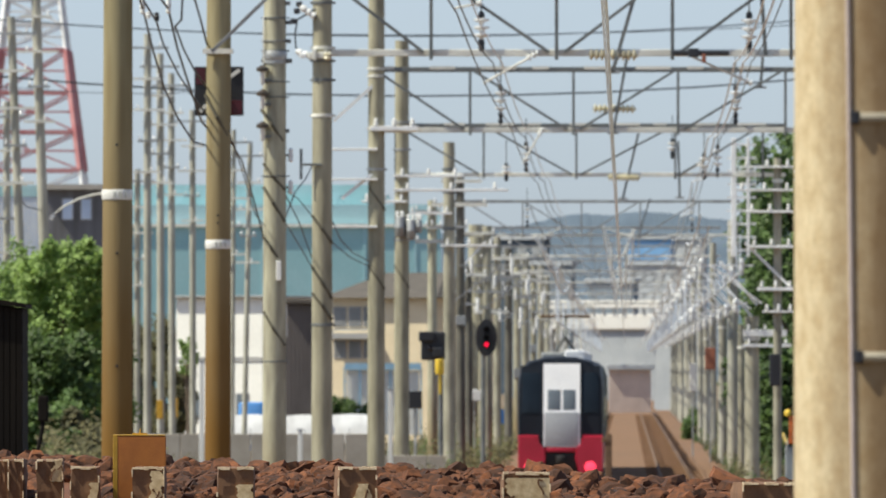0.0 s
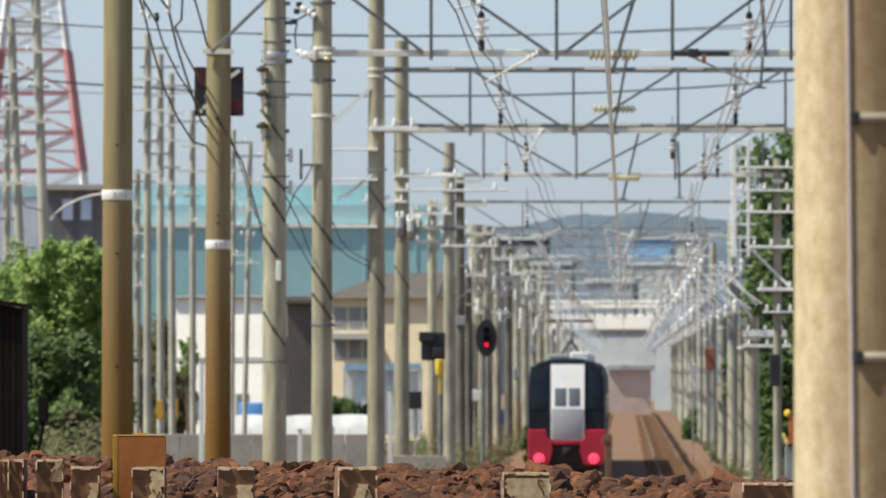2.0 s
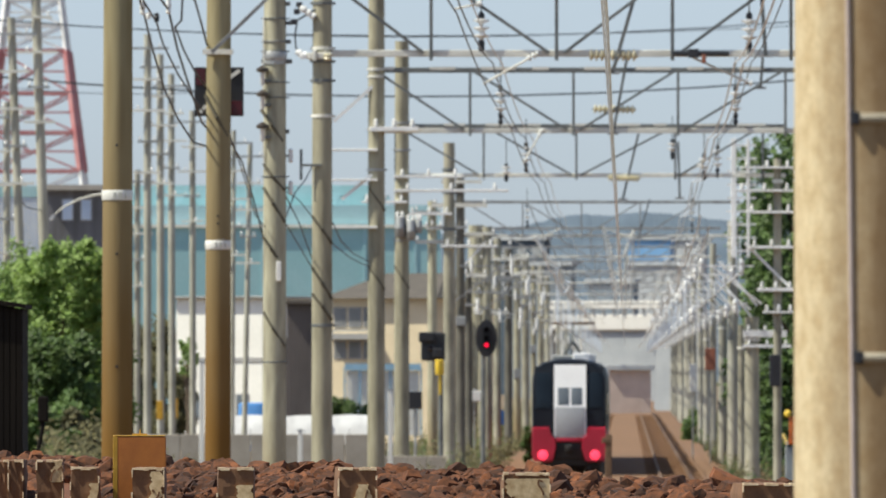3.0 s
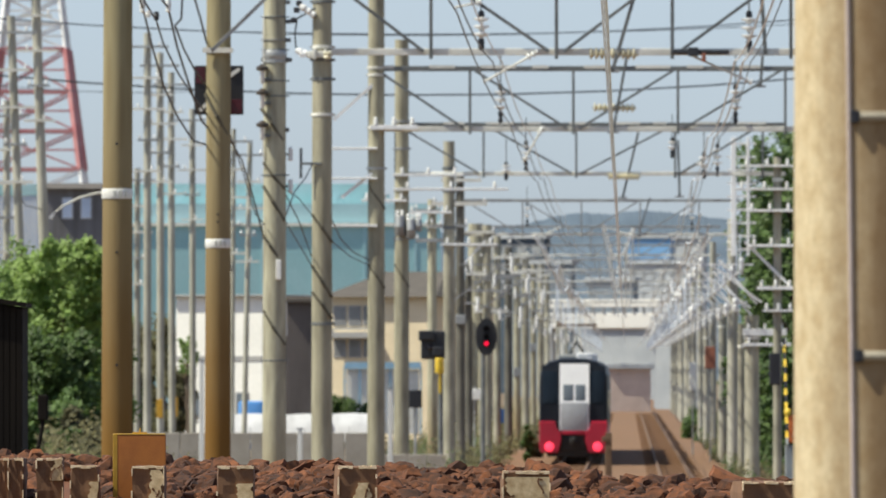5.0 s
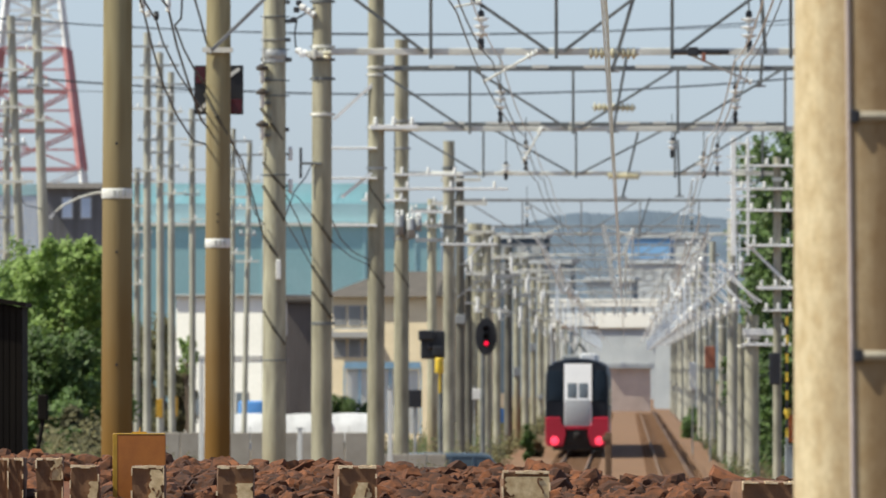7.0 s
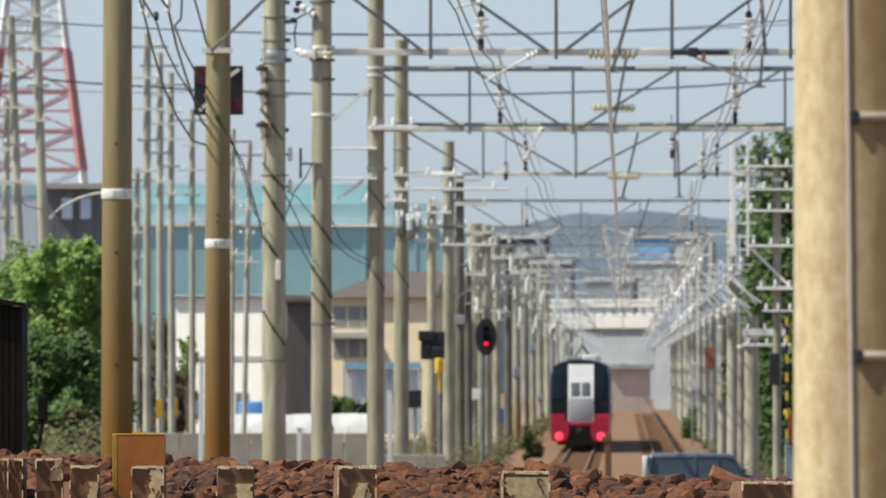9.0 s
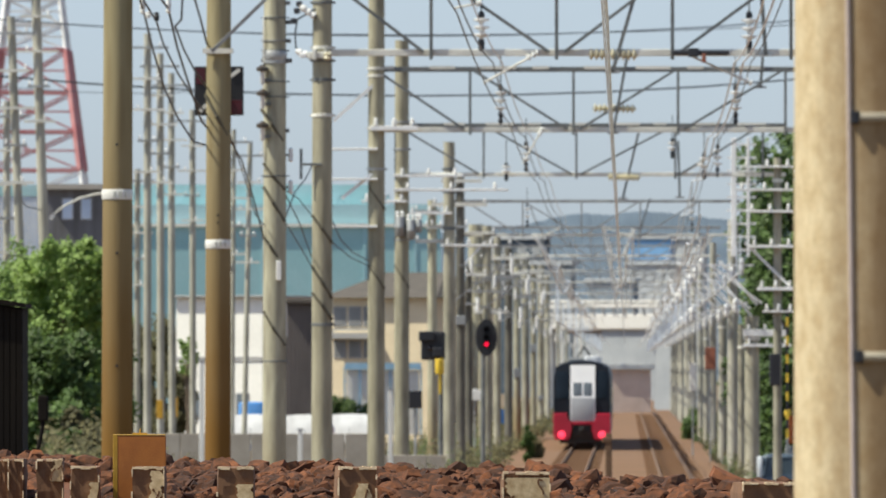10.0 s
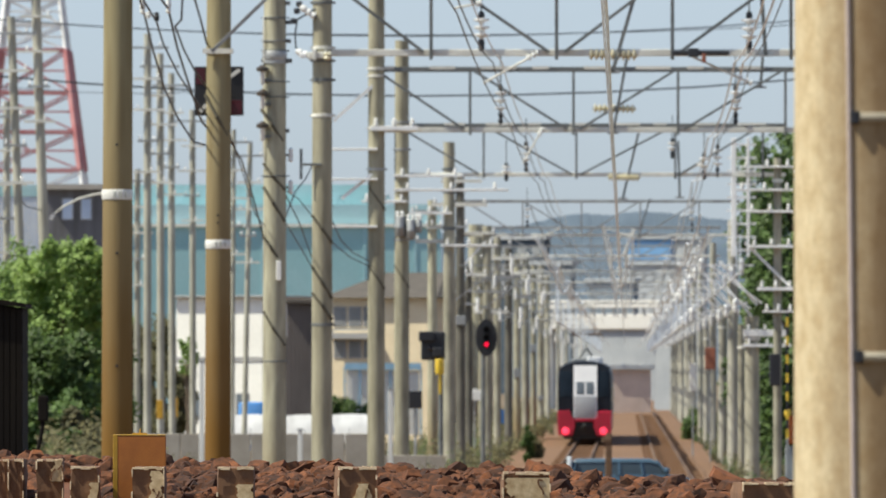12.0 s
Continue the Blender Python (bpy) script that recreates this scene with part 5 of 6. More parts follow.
for b, d, h, c, mat, sd, lo in ((112, 215, 6.75, .95, LEAF, 1, .22), (78, 225, 6.5, 1.0, LEAF, 2, .1), (20, 235, 6.0, 1.3, LEAF, 3, .1), (140, 230, 6.5, .9, LEAF, 4, .1), (-30, 220, 6.1, 1.3, LEAF, 5, .1), (88, 210, 4.6, .9, LEAF_DARK, 6, .1)):
    tree((sight(b, 0, d).x, d, -.25), h, c, mat, "leafy green shrubby tree beside the railway", sd, low=lo, clumps=300, leaves=85, leaf=0.072)
for b, d, h, c, sd in ((75, 205, 3.3, .8, 11), (135, 208, 3.6, .6, 12), (146, 205, 3.2, .5, 13), (105, 203, 3.0, .6, 14)):
    tree((sight(b, 0, d).x, d, -.25), h, c, LEAF_DRY if sd == 13 else LEAF_DARK, "scrubby bush with dry stems", sd, 18, 200, .09, "bush", .1)
for b, d, h, c, sd in ((232, 545, 6.2, 1.3, 41), (262, 550, 5.4, 1.2, 42), (288, 542, 6.6, 1.2, 43), (206, 548, 7.0, 1.4, 44), (318, 505, 3.9, .8, 45)):
    tree((sight(b, 0, d).x, d, -.25), h, c, LEAF_DRY if sd % 2 else LEAF_DARK, "dull scrubby bush between the thin poles", sd, 34, 200, .12, "bush", .05)
for b, d, h, c, sd in ((1408, 400, 13.0, 2.2, 21), (1378, 420, 11.0, 1.4, 22), (1420, 380, 9.0, 1.8, 23), (1368, 440, 7.5, 1.2, 24), (1400, 360, 4.5, 1.0, 25), (1440, 400, 13.5, 2.6, 26)):
    tree((sight(b, 0, d).x, d, -.25), h, c, LEAF_DARK, "dark green tree behind the trackside posts", sd, 150, 60, .15, low=.06)
for b, d, h, c, sd in ((1230, 560, 1.6, .7, 31), (605, 500, 2.5, 1.0, 32), (640, 502, 2.3, 1.0, 33), (1395, 340, 2.0, .6, 35)):
    tree((sight(b, 0, d).x, d, -.25), h, c, LEAF_DARK, "low green bush beside the tracks", sd, 18, 220, .09, "bush", .1)


def weeds():
    """Ragged strips of weeds along both sides of the far tracks."""
    rng = random.Random(77)
    for off, mat, n, lab in ((10.2, LEAF_DRY, 330, "dry weeds along the far trackside"), (11.0, LEAF_DARK, 240, "green weeds along the far trackside"), (-4.2, LEAF_DRY, 300, "dry weeds along the far trackside"), (-4.8, LEAF_DARK, 160, "green weeds along the far trackside")):
        m = Mesh()
        for _ in range(n):
            y = rng.uniform(330, 820)
            h = rng.uniform(0.15, 0.7) * rng.choice((0.6, 1, 1, 1.7))
            foliage(m, rng, (track_x(y, off) + rng.gauss(0, 0.7), y, -.2 + h * .5), (h * .7, h * .7, h * .6), 40, 0.09)
        tagged(part("weeds", m, mat), lab, "weeds", kind="stuff")
    for mat, n, lab in ((LEAF_DRY, 260, "tall dry scrub between the trackside poles"), (LEAF_DARK, 70, "green scrub between the trackside poles")):
        m = Mesh()
        for _ in range(n):
            y, h = rng.uniform(300, 420), rng.uniform(0.7, 2.0)
            foliage(m, rng, (track_x(y, rng.uniform(-6.5, -3.2)), y, -.2 + h * .45), (h * .16, h * .16, h * .5), 60, 0.06)
        tagged(part("scrub", m, mat), lab, "scrub", kind="stuff")
    for mat, n, lab in ((LEAF_DRY, 260, "dull dry scrub round the feet of the far posts"), (LEAF_DARK, 80, "green scrub round the feet of the far posts")):
        m = Mesh()
        for _ in range(n):
            y, h = rng.uniform(315, 640), rng.uniform(0.3, 1.15)
            foliage(m, rng, (track_x(y, rng.uniform(5.7, 7.8)), y, -.2 + h * .45), (h * .3, h * .3, h * .5), 50, 0.06)
        tagged(part("scrub", m, mat), lab, "scrub", kind="stuff")
    for off, mat, n, hi, lab in ((-3.6, LEAF_DRY, 150, 1.3, "dull dry scrub close along the far track"), (-5.2, LEAF_DRY, 170, 2.0, "dull dry scrub close along the far track"), (12.6, LEAF_DRY, 200, 3.0, "tall dull scrub behind the far posts"), (13.6, LEAF_DARK, 120, 3.4, "green scrub behind the far posts")):
        m = Mesh()
        for _ in range(n):
            y = rng.uniform(390, 760)
            h = hi * rng.uniform(0.4, 1.0)
            foliage(m, rng, (track_x(y, off) + rng.gauss(0, 0.45), y, -.2 + h * .45), (h * .28, h * .28, h * .5), 60, 0.09)
        tagged(part("scrub", m, mat), lab, "scrub", kind="stuff")
    m = Mesh()
    for _ in range(260):
        y = rng.uniform(195, 240)
        h = rng.uniform(1.5, 3.3)
        foliage(m, rng, (sight(rng.uniform(70, 172), 0, y).x, y, h * .6), (.22, .22, h * .4), 60, 0.06)
    tagged(part("weeds", m, LEAF_DRY), "tall dry weeds under the shrubby trees", "weeds", kind="stuff")
    m = Mesh()
    for _ in range(150):
        y = rng.uniform(246, 259)
        b = rng.choice((rng.uniform(210, 345), rng.uniform(210, 300), rng.uniform(628, 800)))
        h = rng.uniform(1.2, 2.2) if b < 400 else rng.uniform(1.0, 1.9)
        foliage(m, rng, (sight(b, 0, y).x, y, h * .5 - .2), (.16, .16, h * .5), 55, 0.05)
    tagged(part("weeds", m, LEAF_DRY), "tall dry weeds along the boundary wall", "weeds", kind="stuff")


weeds()


# ---- buildings ----
def block(name, b0, b1, e0, e1, d, depth, mat, label, category="building", roof=None, base=-0.25, turn=0):
    """A house with its front d metres out, between two bearings; e0 the eaves' height mark, e1 the foot's or None for the ground."""
    p = sight(b0, 653, d)
    W = (b1 - b0) * d / F
    z1 = z_of(e0, d)
    z0 = base if e1 is None else z_of(e1, d)
    W /= math.cos(radians(turn))
    t = thing(name, (p.x, d, 0), label, category, "buildings", rz=turn)
    part("wall", Mesh().box(0, W, 0, depth, z0, z1), mat, t)
    if roof:
        part("roof", Mesh().box(-.3, W + .3, -.4, depth + .3, z1 + .003, z1 + roof[0], .05), roof[1], t)
    return t, W, z1


def windows(t, W, rows, cols, z0, z1, glass, frame, x0=0.6, gap=0.5):
    if not rows:
        return
    w = (W - 2 * x0 - gap * (cols - 1)) / cols
    h = (z1 - z0) / rows
    for i in range(rows):
        for j in range(cols):
            x, z = x0 + j * (w + gap), z0 + i * h
            f = part("window", Mesh().box(x, x + w, -.06, .02, z + h * .25, z + h * .8, .01), frame, t)
            part("pane", Mesh().box(x + .08, x + w - .08, -.075, -.058, z + h * .25 + .08, z + h * .8 - .08), glass, f)


# TEAL and GREEN_TEAL are made paler to imitate distance haze
TEAL = material("haze_paled_teal", (0.26, 0.46, 0.49), 0.7, second=(0.31, 0.50, 0.53), size=3, grain=0.3, bump=0.04)
TEAL_LIGHT = material("light_teal_cladding", (0.29, 0.48, 0.52), 0.7, second=(0.36, 0.53, 0.58), size=3, grain=0.3, bump=0.04)
GREEN_TEAL = material("haze_paled_green", (0.30, 0.50, 0.50), 0.7, second=(0.43, 0.60, 0.63), size=3, grain=0.3, bump=0.04)
PALE_BLUE = material("pale_blue_cladding", (0.50, 0.60, 0.76), 0.6, second=(0.60, 0.69, 0.83), size=1, grain=0.3, bump=0.04)
LIGHT_BLUE = material("light_blue_sheet", (0.32, 0.52, 0.68), 0.6, size=1, grain=0.3, bump=0.04)
BEIGE = material("beige_render", (0.70, 0.59, 0.41), 0.85, second=(0.60, 0.50, 0.34), size=1.5, grain=0.2)
RED_BEIGE = material("reddish_render", (0.55, 0.45, 0.39), 0.85, second=(0.46, 0.37, 0.32), size=1.5, grain=0.2)
SLATE = material("grey_brown_roof", (0.105, 0.09, 0.075), 0.8, second=(0.08, 0.07, 0.06), size=0.8, grain=0.1)
DARK_WOOD = material("dark_timber_wall", (0.10, 0.085, 0.08), 0.85, second=(0.14, 0.12, 0.11), size=0.8, grain=0.1, stretch=6)
TIMBER_GREY = material("weathered_grey_timber", (0.21, 0.21, 0.23), 0.85, second=(0.11, 0.105, 0.105), size=0.8, grain=0.1, stretch=6)
BLUE_FAR = material("blue_sheet_cladding", (0.13, 0.29, 0.52), 0.6, second=(0.17, 0.33, 0.55), size=2, grain=0.3, bump=0.04)
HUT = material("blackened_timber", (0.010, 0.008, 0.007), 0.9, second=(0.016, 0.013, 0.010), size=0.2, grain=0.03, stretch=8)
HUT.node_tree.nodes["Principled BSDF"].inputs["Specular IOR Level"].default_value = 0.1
WHITE_WALL = material("white_wall", (0.86, 0.84, 0.78), 0.8, second=(0.80, 0.78, 0.72), size=2, grain=0.2, bump=0.04)
GREY_WALL = material("grey_wall", (0.34, 0.33, 0.32), 0.85, second=(0.26, 0.26, 0.26), size=3, grain=0.3)
# wall grey lightened and cooled, with distance haze put into it
GREY_FAR = material("haze_paled_wall", (0.45, 0.475, 0.49), 0.85, second=(0.36, 0.385, 0.41), size=3, grain=0.3, bump=0.04)
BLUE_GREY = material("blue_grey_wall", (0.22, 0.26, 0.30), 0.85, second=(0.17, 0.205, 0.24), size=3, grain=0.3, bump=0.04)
PANE_DIM = material("dim_pane", (0.19, 0.19, 0.19), 0.3, size=1, grain=0.1)
# pane colour lifted towards the walls to imitate haze
PANE_FAR = material("haze_paled_pane", (0.33, 0.345, 0.35), 0.4, size=1, grain=0.1)
# distance haze is mixed into this blue, also on one far building
HAZE_BLUE = material("haze_blue_tint", (0.085, 0.115, 0.15), 0.95, second=(0.06, 0.086, 0.115), size=40, grain=8, vary=0.2)
TOWER_RED = material("tower_red", (0.42, 0.155, 0.16), 0.6, second=(0.48, 0.25, 0.25), size=2, grain=0.2)
TOWER_WHITE = material("tower_white", (0.78, 0.78, 0.78), 0.6, size=2, grain=0.2)
BLUE = material("blue_sheet", (0.11, 0.32, 0.72), 0.6, size=1, grain=0.2)


def trackside_hut():
    d = 88
    p, q = sight(-60, 529, d), sight(40, 546, d)
    t = thing("hut", (p.x, d, ground_z(d) - .2), "blackened timber trackside hut with sloping roof", "hut")
    W, z0, z1 = q.x - p.x, p.z - ground_z(d) + .2, q.z - ground_z(d) + .2
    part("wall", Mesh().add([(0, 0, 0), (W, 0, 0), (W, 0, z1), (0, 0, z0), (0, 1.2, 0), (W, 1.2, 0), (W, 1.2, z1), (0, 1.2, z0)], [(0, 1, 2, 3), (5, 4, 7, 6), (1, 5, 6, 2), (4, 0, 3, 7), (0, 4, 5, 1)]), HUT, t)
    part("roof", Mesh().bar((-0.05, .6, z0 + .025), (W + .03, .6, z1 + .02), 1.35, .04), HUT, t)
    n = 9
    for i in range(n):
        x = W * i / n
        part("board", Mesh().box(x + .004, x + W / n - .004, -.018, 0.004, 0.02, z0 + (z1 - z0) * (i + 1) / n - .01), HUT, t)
    d = 100
    t = thing("switch_box", sight(76, 735, d), "small dark switch box on a bent post", "switch box")
    part("case", Mesh().box(-.05, .05, 0, .1, -.06, .19, .015), HUT, t)
    part("post", Mesh().tube([(0, .05, -.05), (-.01, .05, -.15), (-.05, .05, -.35), (-.05, .05, -.9)], .02, 8), HUT, t)


trackside_hut()


def town():
    t, W, z = block("factory", 150, 780, 400, None, 820, 30, TEAL, "large factory hall with teal cladding and pale upper band")
    part("upper_band", Mesh().box(0, W, .6, 28, z, z_of(362, 820)), TEAL_LIGHT, t, "lighter teal upper band")
    part("ridge_band", Mesh().box(0, W * .82, 3, 26, z_of(362, 820), z_of(326, 820)), GREEN_TEAL, t, "green-teal roof band")
    part("eaves_rail", Mesh().box(0, W, -.3, .5, z - .1, z + .15), STEEL_PALE, t)
    for i in range(7):
        x = W * (i + .5) / 7
        part("seam", Mesh().box(x - .12, x + .12, -.08, .02, 0, z - .15), TEAL_LIGHT, t)
    for i in range(4):
        x = W * .62 + i * 1.9
        part("roof_truss", Mesh().bar((x, 1, z), (x + .95, 1, z_of(345, 820)), .12).bar((x + .95, 1, z_of(345, 820)), (x + 1.9, 1, z), .12), TEAL, t)
    t, W, z = block("warehouse", 312, 466, 528, None, 520, 5, WHITE_WALL, "white rendered warehouse with flat roof", roof=(.12, GREY_WALL), turn=-28)
    part("string_course", Mesh().box(0, W, -.05, .01, z_of(640, 520), z_of(632, 520)), GREY_WALL, t)
    windows(t, W, 1, 3, 0.6, 3.0, PANE, GREY_WALL, .8, .6)
    t, W, z = block("shed", 508, 552, 538, None, 500, 3, DARK_WOOD, "dark weathered timber shed", roof=(.25, SLATE))
    for i in range(6):
        part("board", Mesh().box(W * i / 6 + .02, W * (i + 1) / 6 - .02, -.04, .01, .1, z - .1), DARK_WOOD, t)
    t, W, z = block("annex", 488, 512, 602, None, 505, 6, DARK_WOOD, "low dark timber annex", roof=(.15, SLATE))
    # the beige house with a hipped roof
    d = 560
    t, W, z = block("house", 588, 765, 528, None, d, 9, BEIGE, "two-storey beige rendered house with grey-brown roof", turn=-24)
    r = z_of(482, d) - z
    part("roof", Mesh().add([(-.5, -.6, z), (W + .5, -.6, z), (W + .5, 9.6, z), (-.5, 9.6, z), (1.2, 4.5, z + r), (W - 1.2, 4.5, z + r)], [(0, 1, 5, 4), (1, 2, 5), (2, 3, 4, 5), (3, 0, 4), (3, 2, 1, 0)]), SLATE, t, "grey-brown hipped roof")
    windows(t, W * .46, 1, 3, z_of(585, d) - .3, z_of(540, d) + .3, PANE_DIM, GREY_WALL, .1, .12)
    windows(t, W * .46, 1, 1, z_of(602, d), z_of(578, d), BEIGE, GREY_WALL, .05, .1)
    windows(t, W * .46, 1, 3, z_of(640, d) - .3, z_of(600, d) + .3, PANE_DIM, GREY_WALL, .1, .12)
    part("balcony", Mesh().box(0, W * .45, -.9, 0, z_of(600, d), z_of(590, d)), GREY_WALL, t)
    # light blue shelter, its posts and glass
    d = 530
    t, W, z = block("shelter", 610, 745, 643, 655, d, 3, LIGHT_BLUE, "light blue sheet-roofed shelter with white side", "shelter")
    for i in range(6):
        part("post", Mesh().box(W * i / 5 - .05, W * i / 5 + .05, .1, .2, -.25, z - .2), LIGHT_BLUE, t)
    part("side_panel", Mesh().box(.1, W - .1, .3, .34, .3, z_of(656, d)), WHITE, t, "white panelled side")
    # timber house behind the trees, and its pale blue neighbour
    t, W, z = block("house", 82, 185, 336, None, 600, 8, TIMBER_GREY, "grey weathered timber house behind the trees")
    part("roof", Mesh().add([(-.4, -.6, z), (W, -.6, z), (W, 8, z), (-.4, 8, z), (-.4, 4, z + .4), (W, 4, z + .4)], [(0, 1, 5, 4), (1, 2, 5), (2, 3, 4, 5), (3, 0, 4), (3, 2, 1, 0)]), SLATE, t)
    for x in (.9, 2.0):
        f = part("window", Mesh().box(x, x + .7, -.06, .02, z - 1.8, z - .5), GREY_WALL, t)
        part("pane", Mesh().box(x + .06, x + .64, -.075, -.058, z - 1.74, z - .56), PALE_BLUE, f)
    t, W, z = block("shed", -60, 82, 348, None, 620, 8, PALE_BLUE, "pale blue corrugated sheet shed wall")
    for i in range(34):
        part("rib", Mesh().box(W * i / 34, W * i / 34 + .05, -.05, .01, .2, z - .05), WHITE_WALL, t)
    part("fascia", Mesh().box(0, W, -.1, .3, z, z_of(328, 620)), GREEN_TEAL, t, "green fascia")
    # overbridge and far blocks
    d = 1000
    t = thing("overbridge", (sight(955, 0, d).x, d, 0), "pale concrete overbridge across the tracks", "bridge", rz=-20)
    W = wide(225, d)
    part("deck", Mesh().box(0, W, 0, 7, z_of(584, d), z_of(556, d), .1), WHITE_WALL, t)
    part("parapet", Mesh().box(0.5, W, -.2, .1, z_of(546, d), z_of(532, d), .05), WHITE_WALL, t)
    for i in range(12):
        part("post", Mesh().box(W * i / 12 + .3, W * i / 12 + .5, -.1, .1, z_of(556, d), z_of(546, d)), GREY_WALL, t)
    for k in (0.05, .95):
        part("pier", Mesh().box(W * k - .35, W * k + .35, 1, 2, -.25, z_of(584, d)), GREY_FAR, t)
    # the pale block at bearing 1160 is added in place of mist
    for b0, b1, e0, d, mat, lab, rows, cols in ((1015, 1180, 585, 1250, GREY_FAR, "grey low factory behind the bridge", 0, 7), (1078, 1152, 655, 900, RED_BEIGE, "low pinkish rendered building at the line's end", 1, 3), (1160, 1238, 570, 955, GREY_FAR, "added pale grey block in place of mist beside far tracks", 0, 3),
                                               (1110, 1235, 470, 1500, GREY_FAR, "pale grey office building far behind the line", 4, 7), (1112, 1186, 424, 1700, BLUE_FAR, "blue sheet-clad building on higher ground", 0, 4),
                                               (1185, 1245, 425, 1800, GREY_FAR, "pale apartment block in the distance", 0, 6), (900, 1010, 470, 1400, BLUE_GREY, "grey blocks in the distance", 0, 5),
                                               (855, 965, 425, 1600, HAZE_BLUE, "bluish grey building in the distance", 3, 4), (1040, 1120, 500, 1300, BLUE_GREY, "dull grey building in the distance", 0, 4)):
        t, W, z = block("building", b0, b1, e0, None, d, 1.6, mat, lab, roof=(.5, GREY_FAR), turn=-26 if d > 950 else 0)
        windows(t, W, rows, cols, max(3, z - rows * 3.0), z - .3, PANE_FAR, GREY_FAR, .8, 1.0)
    # hill
    m = Mesh()
    rng = random.Random(8)
    pts = [(600, 420), (800, 412), (880, 405), (930, 398), (980, 386), (1030, 378), (1080, 382), (1130, 374), (1190, 378), (1240, 385), (1300, 392), (1400, 400), (1600, 410)]
    d = 3600
    for (b0, e0), (b1, e1) in zip(pts, pts[1:]):
        for i in range(14):
            k = i / 14
            p = sight(b0 + (b1 - b0) * k, e0 + (e1 - e0) * k + rng.uniform(-1.6, 1.6), d)
            m.v += [(p.x, d - 400, -.3), (p.x, d - 150, p.z * .6), (p.x, d, p.z), (p.x, d + 400, -.3)]
    n = len(m.v) // 4
    for i in range(n - 1):
        for j in range(3):
            m.f.append((i * 4 + j, i * 4 + 4 + j, i * 4 + 5 + j, i * 4 + 1 + j))
    tagged(part("hill", m, HAZE_BLUE, smooth=True), "distant wooded hill with haze painted into its bluish colour", "hill", kind="structure")


town()


def lattice_tower():
    d = 1500
    c = sight(60, 653, d)
    t = thing("lattice_tower", (c.x, d, 0), "red and white steel lattice tower", "tower")
    half = lambda e: wide(48 + 0.122 * e + max(0, e - 90) * 0.005, d)
    marks = [-60, 0, 45, 90, 165, 235, 303, 380, 470, 600]
    for e0, e1 in zip(marks, marks[1:]):
        mat = TOWER_RED if 90 <= e0 < 303 else TOWER_WHITE
        a, c2, z0, z1 = half(e0), half(e1), z_of(e0, d), z_of(e1, d)
        w = 0.85 if mat is TOWER_RED else .6
        for sx in (-1, 1):
            for sy in (-1, 1):
                part("leg", Mesh().bar((sx * a, sy * a, z0), (sx * c2, sy * c2, z1), w, w), mat, t)
            m0, zm = (a + c2) / 2, (z0 + z1) / 2
            for p, q, k in (((sx * a, -a, z0), (0, -m0, zm), .3), ((0, -m0, zm), (sx * c2, -c2, z1), .3), ((sx * a, a, z0), (0, m0, zm), .25)):
                part("brace", Mesh().bar(p, q, k), mat, t)
        part("girt", Mesh().bar((-c2, -c2, z1), (c2, -c2, z1), .5), TOWER_RED if 90 <= e1 <= 303 else mat, t)
        part("brace", Mesh().bar((a, a, z0), (-c2, c2, z1), .22), mat, t)
        part("girt", Mesh().bar((-(a + c2) / 2, -(a + c2) / 2, (z0 + z1) / 2), ((a + c2) / 2, -(a + c2) / 2, (z0 + z1) / 2), .28), mat, t)
        part("girt", Mesh().bar((-c2, c2, z1), (c2, c2, z1), .3), mat, t)
    part("base", Mesh().box(-9, 9, -9, 9, -.3, z_of(600, d)), GREY_WALL, t)


lattice_tower()


